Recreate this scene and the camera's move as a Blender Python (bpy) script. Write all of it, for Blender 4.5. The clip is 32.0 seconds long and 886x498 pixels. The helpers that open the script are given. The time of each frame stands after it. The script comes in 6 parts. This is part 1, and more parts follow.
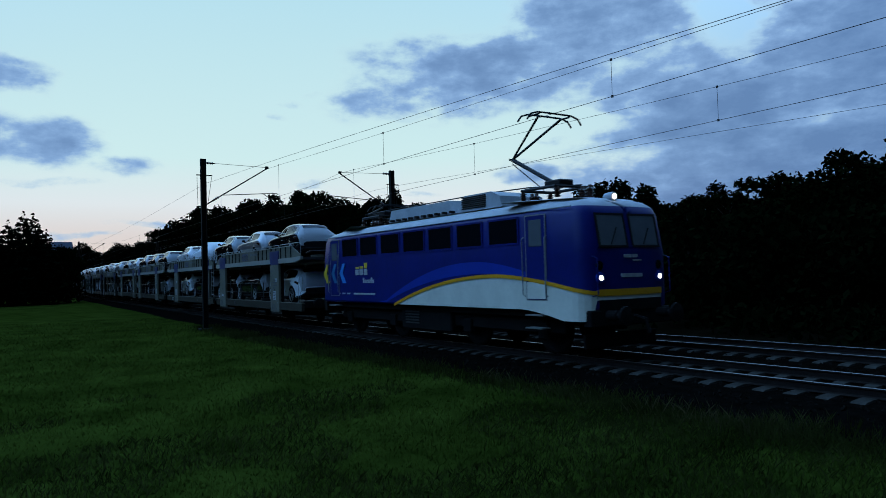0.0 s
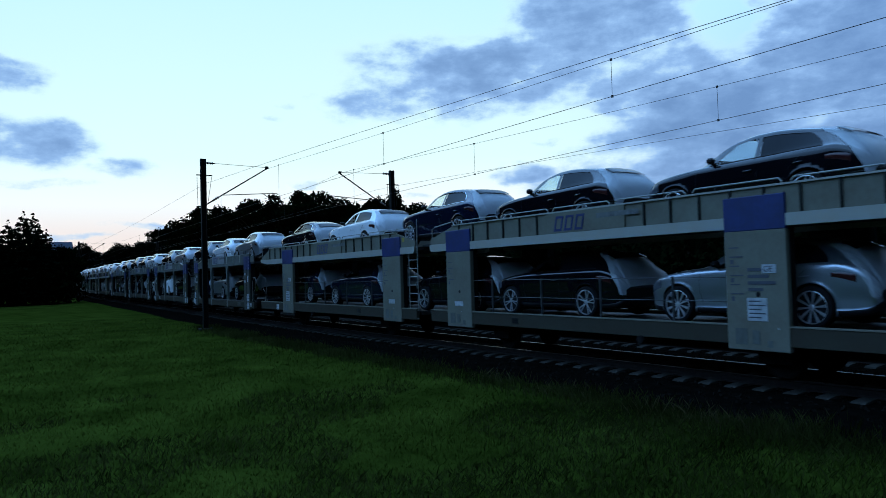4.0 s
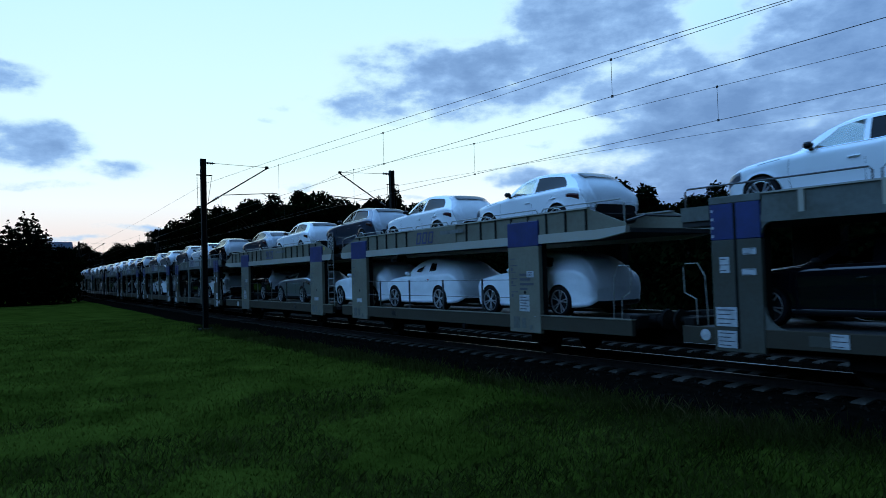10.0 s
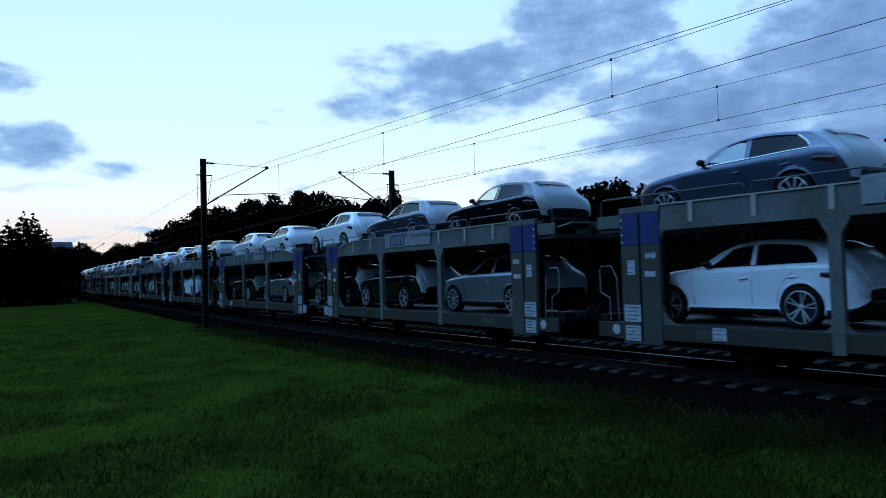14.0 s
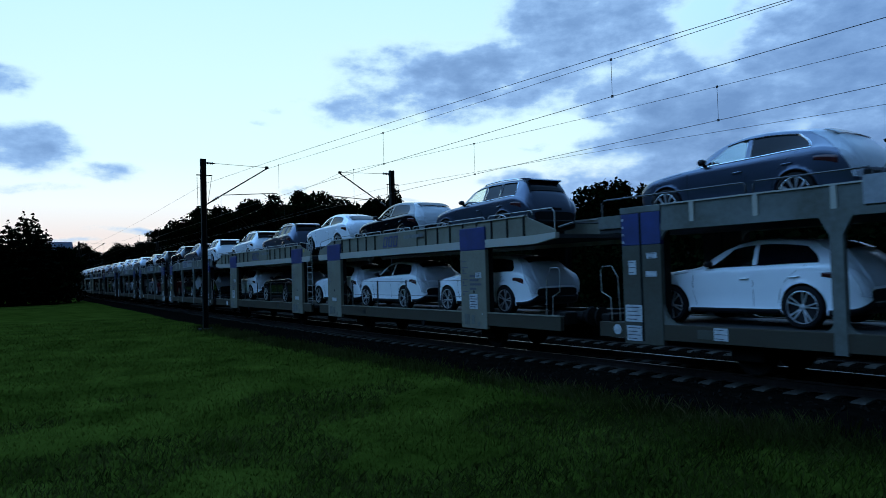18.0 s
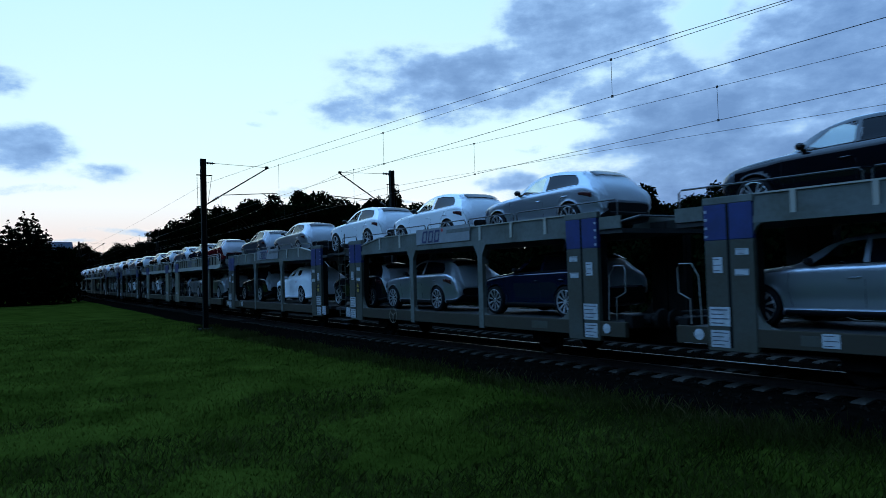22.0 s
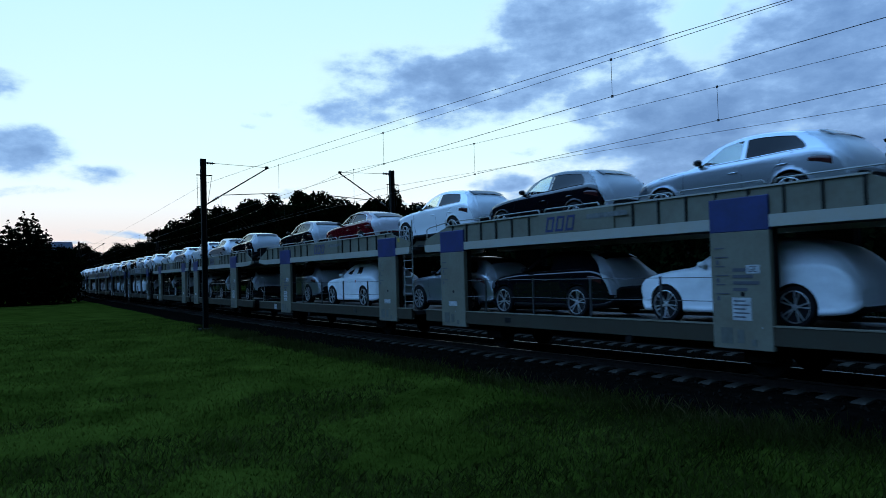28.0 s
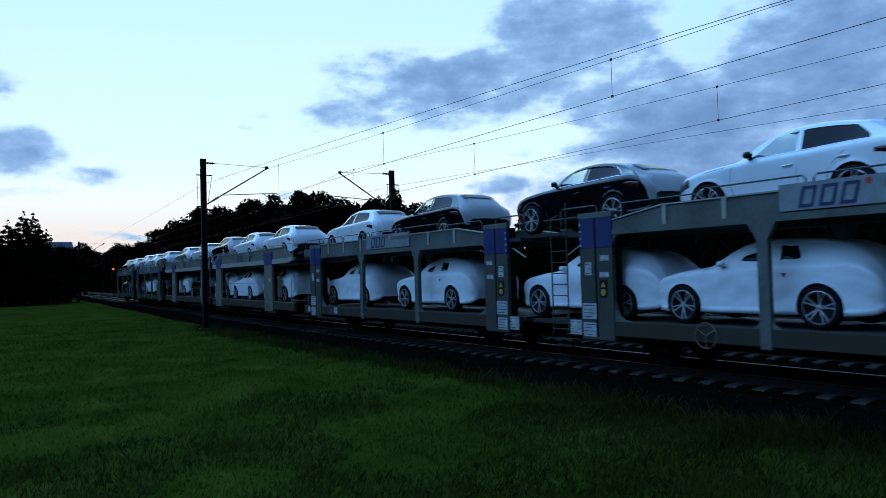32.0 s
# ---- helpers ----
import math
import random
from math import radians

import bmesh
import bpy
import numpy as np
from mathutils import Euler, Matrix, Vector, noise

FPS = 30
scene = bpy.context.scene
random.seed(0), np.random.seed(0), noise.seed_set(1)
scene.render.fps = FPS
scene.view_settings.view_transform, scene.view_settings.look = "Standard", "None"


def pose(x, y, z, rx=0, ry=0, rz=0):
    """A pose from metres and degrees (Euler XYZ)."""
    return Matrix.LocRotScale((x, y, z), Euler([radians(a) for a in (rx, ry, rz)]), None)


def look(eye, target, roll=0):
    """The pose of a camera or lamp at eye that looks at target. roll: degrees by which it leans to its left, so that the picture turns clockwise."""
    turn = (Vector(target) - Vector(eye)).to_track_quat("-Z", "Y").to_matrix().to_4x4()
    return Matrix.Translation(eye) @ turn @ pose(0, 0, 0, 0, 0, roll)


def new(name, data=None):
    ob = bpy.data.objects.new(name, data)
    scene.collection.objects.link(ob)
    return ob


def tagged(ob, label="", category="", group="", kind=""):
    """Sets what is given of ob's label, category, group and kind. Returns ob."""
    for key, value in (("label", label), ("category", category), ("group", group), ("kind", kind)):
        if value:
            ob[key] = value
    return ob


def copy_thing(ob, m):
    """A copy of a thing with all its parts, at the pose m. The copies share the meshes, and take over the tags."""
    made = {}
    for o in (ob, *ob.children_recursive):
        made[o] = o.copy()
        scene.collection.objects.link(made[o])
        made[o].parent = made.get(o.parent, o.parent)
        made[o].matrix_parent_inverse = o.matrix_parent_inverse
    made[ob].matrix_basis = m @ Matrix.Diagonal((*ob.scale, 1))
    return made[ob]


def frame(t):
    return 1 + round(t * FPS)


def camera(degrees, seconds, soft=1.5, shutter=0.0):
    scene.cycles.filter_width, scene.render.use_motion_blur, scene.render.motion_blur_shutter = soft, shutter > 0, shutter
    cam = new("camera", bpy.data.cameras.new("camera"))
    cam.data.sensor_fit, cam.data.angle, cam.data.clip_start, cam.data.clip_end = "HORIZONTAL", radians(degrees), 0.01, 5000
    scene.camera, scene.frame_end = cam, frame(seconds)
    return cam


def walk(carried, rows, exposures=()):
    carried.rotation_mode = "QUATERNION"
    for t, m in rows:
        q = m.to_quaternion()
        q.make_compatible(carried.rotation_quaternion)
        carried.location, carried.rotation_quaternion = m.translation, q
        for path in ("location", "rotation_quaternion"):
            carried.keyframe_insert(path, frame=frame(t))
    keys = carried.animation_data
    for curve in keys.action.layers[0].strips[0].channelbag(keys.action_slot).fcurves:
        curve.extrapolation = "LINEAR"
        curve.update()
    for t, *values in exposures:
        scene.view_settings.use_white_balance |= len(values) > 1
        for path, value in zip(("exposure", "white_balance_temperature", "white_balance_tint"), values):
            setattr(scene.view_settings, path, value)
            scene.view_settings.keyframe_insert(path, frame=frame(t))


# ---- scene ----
# camera on a tripod at the edge of the field
cam = camera(63.47, 32.0, soft=0.85, shutter=0.1)
EYE = Vector((0.0, 0.0, 2.143))
YAW, PITCH = radians(35.286), radians(1.948)
AIM = EYE + 100 * Vector((-math.cos(YAW) * math.cos(PITCH), math.sin(YAW) * math.cos(PITCH), math.sin(PITCH)))
CAM_ROWS = [(0.0, look(EYE, AIM, -1.636)), (32.0, look(EYE, AIM, -1.636))]
walk(cam, CAM_ROWS, exposures=[(0.0, -0.34), (1.0, -0.22), (2.0, -0.1), (3.5, 0.0), (32.0, 0.0)])

# the line of the near track: straight far off, a gentle bend before the camera
RADIUS, BEND, YC = 624.17, 46.787, 13.615
TRACK_GAP = 4.3
GROUND = -0.42


def track(s, off=0.0):
    """Place (x, y) and heading at s metres along the near track, off metres to its far side."""
    a = min(max(s, -BEND), 5.0)
    th = a / RADIUS
    x, y = RADIUS * math.sin(th), RADIUS * (1 - math.cos(th))
    e = s - a
    return (x + e * math.cos(th) - (off + YC) * math.sin(th), y + e * math.sin(th) + (off + YC) * math.cos(th), th)


def on_track(s, off=0.0, z=0.0, turn=0.0):
    x, y, th = track(s, off)
    return pose(x, y, z, 0, 0, math.degrees(th) + turn)


SPEEDS = (13.992, 14.387, 14.903, 15.249, 15.871, 16.373, 16.844, 17.159, 17.552)


def run_of(t):
    """Metres that the train has gone since the start."""
    done, i = 0.0, 0
    while t > 4 and i < 7:
        done += 2 * (SPEEDS[i] + SPEEDS[i + 1])
        t -= 4
        i += 1
    return done + SPEEDS[i] * t + (SPEEDS[i + 1] - SPEEDS[i]) * t * t / 8


TRAIN = []  # (thing, metres along the train, height, half the distance between its axles or bogies)


# ---- light: dusk sky, brightest over the far end of the line where the sun has gone down
world = bpy.data.worlds.new("dusk")
scene.world = world
world.use_nodes = True
wn, wl = world.node_tree.nodes, world.node_tree.links
sky = wn.new("ShaderNodeTexSky")
sky.sky_type, sky.sun_disc = "NISHITA", False
sky.sun_elevation, sky.sun_rotation = radians(1.0), radians(-85)
sky.air_density, sky.dust_density, sky.ozone_density = 1.0, 0.3, 3.0
wco = wn.new("ShaderNodeTexCoord")
wsep = wn.new("ShaderNodeSeparateXYZ")
wl.new(wco.outputs["Generated"], wsep.inputs[0])


def sky_ramp(stops):
    r = wn.new("ShaderNodeValToRGB")
    wl.new(wsep.outputs["Z"], r.inputs[0])
    for i, (at, col) in enumerate(stops):
        el = r.color_ramp.elements[i] if i < 2 else r.color_ramp.elements.new(at)
        el.position, el.color = at, (*col, 1)
    return r


west = sky_ramp(((0.0, (0.80, 0.58, 0.50)), (0.026, (0.86, 0.74, 0.68)), (0.06, (0.84, 0.78, 0.77)), (0.10, (0.86, 0.94, 0.98)), (0.16, (0.72, 0.98, 1.0)), (0.36, (0.56, 0.88, 1.0)), (0.6, (0.28, 0.53, 0.92)), (1.0, (0.16, 0.38, 0.80))))
east = sky_ramp(((0.0, (0.04, 0.09, 0.18)), (0.25, (0.08, 0.18, 0.36)), (0.45, (0.16, 0.37, 0.74)), (0.62, (0.21, 0.49, 0.98)), (1.0, (0.17, 0.40, 0.82))))
waz = wn.new("ShaderNodeVectorMath")
waz.operation = "DOT_PRODUCT"
wl.new(wco.outputs["Generated"], waz.inputs[0])
waz.inputs[1].default_value = (-0.927, 0.375, 0.0)
wmap = wn.new("ShaderNodeMapRange")
wmap.interpolation_type = "SMOOTHSTEP"
wl.new(waz.outputs["Value"], wmap.inputs["Value"])
wmap.inputs["From Min"].default_value, wmap.inputs["From Max"].default_value = 0.52, 0.97
wmul = wn.new("ShaderNodeMixRGB")
wl.new(wmap.outputs[0], wmul.inputs[0])
eastern = wn.new("ShaderNodeVectorMath")
eastern.operation = "SCALE"
wdark = wn.new("ShaderNodeVectorMath")
wdark.operation = "DOT_PRODUCT"
wl.new(wco.outputs["Generated"], wdark.inputs[0])
wdark.inputs[1].default_value = (0.97, 0.24, 0.0)
wdim = wn.new("ShaderNodeMapRange")
wdim.interpolation_type = "SMOOTHSTEP"
wl.new(wdark.outputs["Value"], wdim.inputs["Value"])
wdim.inputs["From Min"].default_value, wdim.inputs["From Max"].default_value = -0.15, 0.65
wdim.inputs["To Min"].default_value, wdim.inputs["To Max"].default_value = 2.75, 0.15
wl.new(wdim.outputs[0], eastern.inputs["Scale"])
wl.new(east.outputs[0], eastern.inputs[0])
wl.new(eastern.outputs[0], wmul.inputs[1])
wl.new(west.outputs[0], wmul.inputs[2])
wmix = wn.new("ShaderNodeMixRGB")
wmix.blend_type = "ADD"
wmix.inputs[0].default_value = 0.0012
wl.new(wmul.outputs[0], wmix.inputs[1])
wl.new(sky.outputs[0], wmix.inputs[2])
wl.new(wmix.outputs[0], wn["Background"].inputs[0])
wn["Background"].inputs["Strength"].default_value = 1.08


# ---- materials
def mat(name, col, rough=0.6, metal=0.0, var=0.25, scale=3.0, bump=0.0, bscale=40.0, coat=0.0, dirt=None, stretch=(1, 1, 1), spec=0.5):
    """Base colour varied at two scales in the object's own space, with fine relief; dirt: a second colour in stains."""
    m = bpy.data.materials.new(name)
    m.use_nodes = True
    n, l = m.node_tree.nodes, m.node_tree.links
    b = n["Principled BSDF"]
    b.inputs["Metallic"].default_value = metal
    b.inputs["Coat Weight"].default_value = coat
    b.inputs["Specular IOR Level"].default_value = spec
    b.inputs["Coat Roughness"].default_value = 0.05
    co = n.new("ShaderNodeTexCoord")
    mp = n.new("ShaderNodeMapping")
    mp.inputs["Scale"].default_value = stretch
    l.new(co.outputs["Object"], mp.inputs[0])
    big, fine = n.new("ShaderNodeTexNoise"), n.new("ShaderNodeTexNoise")
    big.inputs["Scale"].default_value, fine.inputs["Scale"].default_value = scale, scale * 9
    big.inputs["Detail"].default_value = 5
    for t in (big, fine):
        l.new(mp.outputs[0], t.inputs["Vector"])
    add = n.new("ShaderNodeMath")
    add.operation = "MULTIPLY_ADD"
    l.new(fine.outputs[0], add.inputs[0])
    add.inputs[1].default_value = 0.4
    l.new(big.outputs[0], add.inputs[2])
    mr = n.new("ShaderNodeMapRange")
    l.new(add.outputs[0], mr.inputs["Value"])
    mr.inputs["From Min"].default_value, mr.inputs["From Max"].default_value = 0.45, 0.95
    mix = n.new("ShaderNodeMixRGB")
    l.new(mr.outputs[0], mix.inputs[0])
    mix.inputs[1].default_value = (*[c * (1 - var) for c in col], 1)
    mix.inputs[2].default_value = (*(dirt or [min(1, c * (1 + var)) for c in col]), 1)
    l.new(mix.outputs[0], b.inputs["Base Color"])
    rr = n.new("ShaderNodeMapRange")
    l.new(fine.outputs[0], rr.inputs["Value"])
    spread = 0.03 if coat else 0.2
    rr.inputs["To Min"].default_value, rr.inputs["To Max"].default_value = max(0.02, rough * (1 - spread)), min(1, rough * (1 + spread))
    l.new(rr.outputs[0], b.inputs["Roughness"])
    if bump:
        nz, bp = n.new("ShaderNodeTexNoise"), n.new("ShaderNodeBump")
        nz.inputs["Scale"].default_value = bscale
        l.new(mp.outputs[0], nz.inputs["Vector"])
        bp.inputs["Strength"].default_value, bp.inputs["Distance"].default_value = bump, 0.02
        l.new(nz.outputs[0], bp.inputs["Height"])
        l.new(bp.outputs[0], b.inputs["Normal"])
    return m


def glow(name, col, strength):
    m = bpy.data.materials.new(name)
    m.use_nodes = True
    b = m.node_tree.nodes["Principled BSDF"]
    b.inputs["Base Color"].default_value = (*col, 1)
    b.inputs["Emission Color"].default_value, b.inputs["Emission Strength"].default_value = (*col, 1), strength
    return m


M_GRASS = mat("grass_blades", (0.037, 0.067, 0.0072), 0.8, var=0.5, scale=0.6, dirt=(0.077, 0.110, 0.0155), spec=0.0)
M_WEED = mat("rough_weeds", (0.021, 0.033, 0.0055), 0.85, var=0.6, scale=0.9, dirt=(0.048, 0.052, 0.014), spec=0.0)
M_DRY = mat("dry_weeds", (0.060, 0.050, 0.022), 0.9, var=0.5, scale=1.0, spec=0.0)
def leafy(m):
    """Thin blades pass half of their light on to the other side."""
    n, l = m.node_tree.nodes, m.node_tree.links
    b = n["Principled BSDF"]
    tl, mx = n.new("ShaderNodeBsdfTranslucent"), n.new("ShaderNodeMixShader")
    l.new(b.inputs["Base Color"].links[0].from_socket, tl.inputs[0])
    l.new(b.outputs[0], mx.inputs[1]), l.new(tl.outputs[0], mx.inputs[2])
    l.new(mx.outputs[0], n["Material Output"].inputs[0])


for m in (M_GRASS, M_WEED, M_DRY):
    leafy(m)
M_TURF = mat("turf", (0.0205, 0.0345, 0.0036), 0.95, var=0.45, scale=0.6, bump=0.8, bscale=9, dirt=(0.038, 0.056, 0.0075), spec=0.0)
# near-black ground colour that stands for the shade under the trees
M_FLOORSHADE = mat("forest_shade_ground", (0.0035, 0.0032, 0.0018), 0.95, var=0.5, scale=1.2, bump=0.8, bscale=8, spec=0.0)
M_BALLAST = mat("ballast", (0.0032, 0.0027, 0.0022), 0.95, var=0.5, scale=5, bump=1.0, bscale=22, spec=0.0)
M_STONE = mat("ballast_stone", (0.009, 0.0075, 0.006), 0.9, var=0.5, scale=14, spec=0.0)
M_CONCRETE = mat("sleeper_concrete", (0.10, 0.094, 0.082), 0.9, var=0.45, scale=4, bump=0.3, dirt=(0.022, 0.019, 0.015), spec=0.0)
M_RUST = mat("rail_rust", (0.014, 0.010, 0.008), 0.8, var=0.4, scale=8, bump=0.2, spec=0.1)
M_POLISH = mat("rail_polished", (0.19, 0.18, 0.17), 0.35, 1.0, var=0.3, scale=4)
M_MAST = mat("mast_steel", (0.010, 0.0105, 0.010), 0.75, 0.0, var=0.3, scale=5, spec=0.1)
M_WIRE = mat("copper_wire", (0.05, 0.045, 0.04), 0.6, 0.4)
M_INSUL = mat("insulator_porcelain", (0.07, 0.035, 0.025), 0.25, var=0.2)
M_OLIVE = mat("wagon_paint_olive", (0.225, 0.225, 0.175), 0.6, var=0.28, scale=1.4, bump=0.15, dirt=(0.13, 0.115, 0.085), spec=0.12)
M_GREY = mat("wagon_paint_grey", (0.18, 0.195, 0.18), 0.6, var=0.3, scale=1.2, bump=0.15, dirt=(0.075, 0.075, 0.06), spec=0.12)
M_FLANGE = mat("wagon_flange_light", (0.36, 0.37, 0.33), 0.5, var=0.2, scale=2, dirt=(0.30, 0.27, 0.215))
M_PANELD = mat("name_panel_grey", (0.20, 0.21, 0.215), 0.5, var=0.25, scale=2)
M_SILL = mat("wagon_sill_dirty", (0.085, 0.080, 0.058), 0.75, var=0.45, scale=1.7, bump=0.2, dirt=(0.045, 0.036, 0.026), spec=0.05)
M_GREYD = mat("wagon_pillar_grey", (0.10, 0.107, 0.092), 0.65, var=0.35, scale=1.6, bump=0.15, dirt=(0.055, 0.05, 0.036), spec=0.1)
# darkened wagon paint: the shade inside the wagon is put into its colour
M_INNER = mat("shaded_wagon_paint", (0.022, 0.022, 0.02), 0.85, var=0.4, scale=2, spec=0.1)
M_BLUE = mat("wagon_blue_band", (0.006, 0.017, 0.095), 0.5, var=0.35, scale=2)
M_DECK = mat("deck_steel", (0.022, 0.022, 0.022), 0.8, 0.1, var=0.4, scale=2, bump=0.3)
M_UNDER = mat("underframe_black", (0.007, 0.0065, 0.006), 0.85, var=0.4, scale=4, bump=0.3, spec=0.1)
M_TUBE = mat("galvanised_tube", (0.23, 0.235, 0.22), 0.45, 0.4, var=0.2, scale=6)
M_TUBED = mat("dark_tube", (0.05, 0.052, 0.055), 0.45, 0.4, var=0.2, scale=6)
M_PLATE = mat("white_placard", (0.36, 0.375, 0.38), 0.5, var=0.3, scale=6)
M_FADED = mat("faded_ink", (0.10, 0.105, 0.10), 0.6, var=0.4, scale=9)
M_INK = mat("dark_ink", (0.05, 0.055, 0.07), 0.6)
M_SIGNY = mat("yellow_sign", (0.34, 0.23, 0.03), 0.6)
M_RED = mat("red_mark", (0.42, 0.03, 0.03), 0.5)
M_LOGO = mat("logo_blue", (0.012, 0.022, 0.09), 0.45)
M_LOCO = mat("loco_blue", (0.0025, 0.010, 0.125), 0.42, var=0.2, scale=0.8, coat=0.08, spec=0.2)
M_LOCO2 = mat("loco_mid_blue", (0.008, 0.034, 0.29), 0.4, var=0.12, scale=0.8, coat=0.08, spec=0.2)
M_LOCOW = mat("loco_white", (0.66, 0.63, 0.52), 0.45, var=0.10, scale=1.0, coat=0.05, spec=0.2)
M_LOCOO = mat("loco_orange", (0.72, 0.30, 0.01), 0.38, var=0.1, scale=1.0, coat=0.2)
M_LOCOR = mat("loco_roof_grey", (0.36, 0.38, 0.40), 0.5, var=0.2, scale=1.5, bump=0.1)
M_GLASS = mat("dark_glass", (0.004, 0.005, 0.007), 0.04, var=0.1, spec=0.12)


def tinted(name, col, clear):
    """Thin glass: part see-through, part mirror."""
    m = bpy.data.materials.new(name)
    m.use_nodes = True
    n, l = m.node_tree.nodes, m.node_tree.links
    n.remove(n["Principled BSDF"])
    tr, gl, mx = n.new("ShaderNodeBsdfTransparent"), n.new("ShaderNodeBsdfGlossy"), n.new("ShaderNodeMixShader")
    tr.inputs[0].default_value, gl.inputs["Roughness"].default_value = (*[c * clear for c in col], 1), 0.03
    mx.inputs[0].default_value = 0.07
    l.new(tr.outputs[0], mx.inputs[1]), l.new(gl.outputs[0], mx.inputs[2])
    l.new(mx.outputs[0], n["Material Output"].inputs[0])
    return m


M_WINDOW = tinted("tinted_window", (0.85, 0.98, 0.97), 0.93)
M_CABGLASS = mat("cab_glass", (0.10, 0.11, 0.12), 0.05, var=0.1)
M_TEAL = mat("teal_mark", (0.02, 0.13, 0.26), 0.4)
M_LIGHTBLUE = mat("light_blue_mark", (0.03, 0.24, 0.62), 0.4)
M_YELLOW = mat("yellow_mark", (0.70, 0.46, 0.03), 0.4)
M_LAMP = glow("lamp_lit", (1.0, 0.98, 0.92), 3.0)
M_SIGNAL = glow("signal_red", (1.0, 0.04, 0.02), 6.0)
M_TYRE = mat("tyre_rubber", (0.006, 0.006, 0.007), 0.8, var=0.2, spec=0.15)
M_RIM = mat("alloy_rim", (0.56, 0.57, 0.59), 0.36, 0.75, var=0.1)
M_TRIM = mat("black_trim", (0.006, 0.006, 0.007), 0.5, var=0.2, spec=0.2)
M_CHROME = mat("chrome_trim", (0.7, 0.7, 0.72), 0.12, 1.0, var=0.05)
M_WRAP = mat("white_transit_film", (0.74, 0.77, 0.80), 0.55, var=0.07, scale=1.6, bump=0.25, bscale=5)
M_FILM = mat("sheer_transit_film", (0.68, 0.71, 0.74), 0.5, var=0.07, scale=1.6, bump=0.3, bscale=6)


def sheer(m, share):
    """Lets a share of the light straight through a thin sheet."""
    n, l = m.node_tree.nodes, m.node_tree.links
    tr, mx = n.new("ShaderNodeBsdfTransparent"), n.new("ShaderNodeMixShader")
    mx.inputs[0].default_value = share
    l.new(n["Principled BSDF"].outputs[0], mx.inputs[1]), l.new(tr.outputs[0], mx.inputs[2])
    l.new(mx.outputs[0], n["Material Output"].inputs[0])


sheer(M_FILM, 0.5)
M_HEAD = mat("headlight_glass", (0.10, 0.11, 0.13), 0.08, 0.2, var=0.3, scale=14)
M_TAIL = mat("tail_light_glass", (0.05, 0.012, 0.012), 0.12, var=0.3, scale=10)
M_BARK = mat("bark", (0.035, 0.028, 0.022), 0.95, var=0.4, scale=3, bump=0.8, bscale=12, stretch=(3, 3, 0.6), spec=0.03)
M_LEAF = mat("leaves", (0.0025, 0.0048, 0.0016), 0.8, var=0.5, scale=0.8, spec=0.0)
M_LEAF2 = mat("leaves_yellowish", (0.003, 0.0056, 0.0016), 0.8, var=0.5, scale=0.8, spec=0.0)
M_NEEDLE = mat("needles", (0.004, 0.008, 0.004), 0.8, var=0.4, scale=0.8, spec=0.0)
M_HOUSE = mat("house_plaster", (0.62, 0.63, 0.66), 0.7, var=0.15, scale=0.5)
M_SLATE = mat("roof_slate", (0.10, 0.12, 0.17), 0.6, var=0.2, scale=1)
PAINTS = {"K": mat("black_paint", (0.0035, 0.0035, 0.0055), 0.16, var=0.1, coat=1.0, spec=0.1), "S": mat("silver_paint", (0.40, 0.43, 0.47), 0.33, 0.85, var=0.02, coat=0.8),
          "W": mat("white_paint", (0.78, 0.80, 0.82), 0.25, var=0.02, coat=1.0), "G": mat("dark_grey_paint", (0.058, 0.076, 0.115), 0.28, 0.65, var=0.03, coat=0.8, spec=0.3),
          "B": mat("dark_blue_paint", (0.005, 0.009, 0.026), 0.2, 0.3, var=0.1, coat=1.0, spec=0.2), "R": mat("red_paint", (0.095, 0.004, 0.008), 0.2, 0.2, var=0.1, coat=0.6, spec=0.2),
          "X": M_WRAP}


# ---- mesh helpers
def bx(bm, x0, x1, y0, y1, z0, z1, bev=0.0):
    made = bmesh.ops.create_cube(bm, size=1)["verts"]
    for v in made:
        v.co = ((x0 + x1) / 2 + v.co.x * (x1 - x0), (y0 + y1) / 2 + v.co.y * (y1 - y0), (z0 + z1) / 2 + v.co.z * (z1 - z0))
    if bev:
        edges = list({e for v in made for e in v.link_edges})
        bmesh.ops.bevel(bm, geom=edges, offset=bev, segments=1, affect="EDGES")


def block(x0, x1, y0, y1, z0, z1, bev=0.0):
    bm = bmesh.new()
    bx(bm, x0, x1, y0, y1, z0, z1, bev)
    return bm


def prism(bm, outline, y0, y1):
    """A flat outline of (x, z) corners, made thick from y0 to y1."""
    a = [bm.verts.new((x, y0, z)) for x, z in outline]
    b = [bm.verts.new((x, y1, z)) for x, z in outline]
    n = len(a)
    bm.faces.new(a), bm.faces.new(b[::-1])
    for i in range(n):
        bm.faces.new((a[i], b[i], b[(i + 1) % n], a[(i + 1) % n]))
    bmesh.ops.recalc_face_normals(bm, faces=bm.faces)


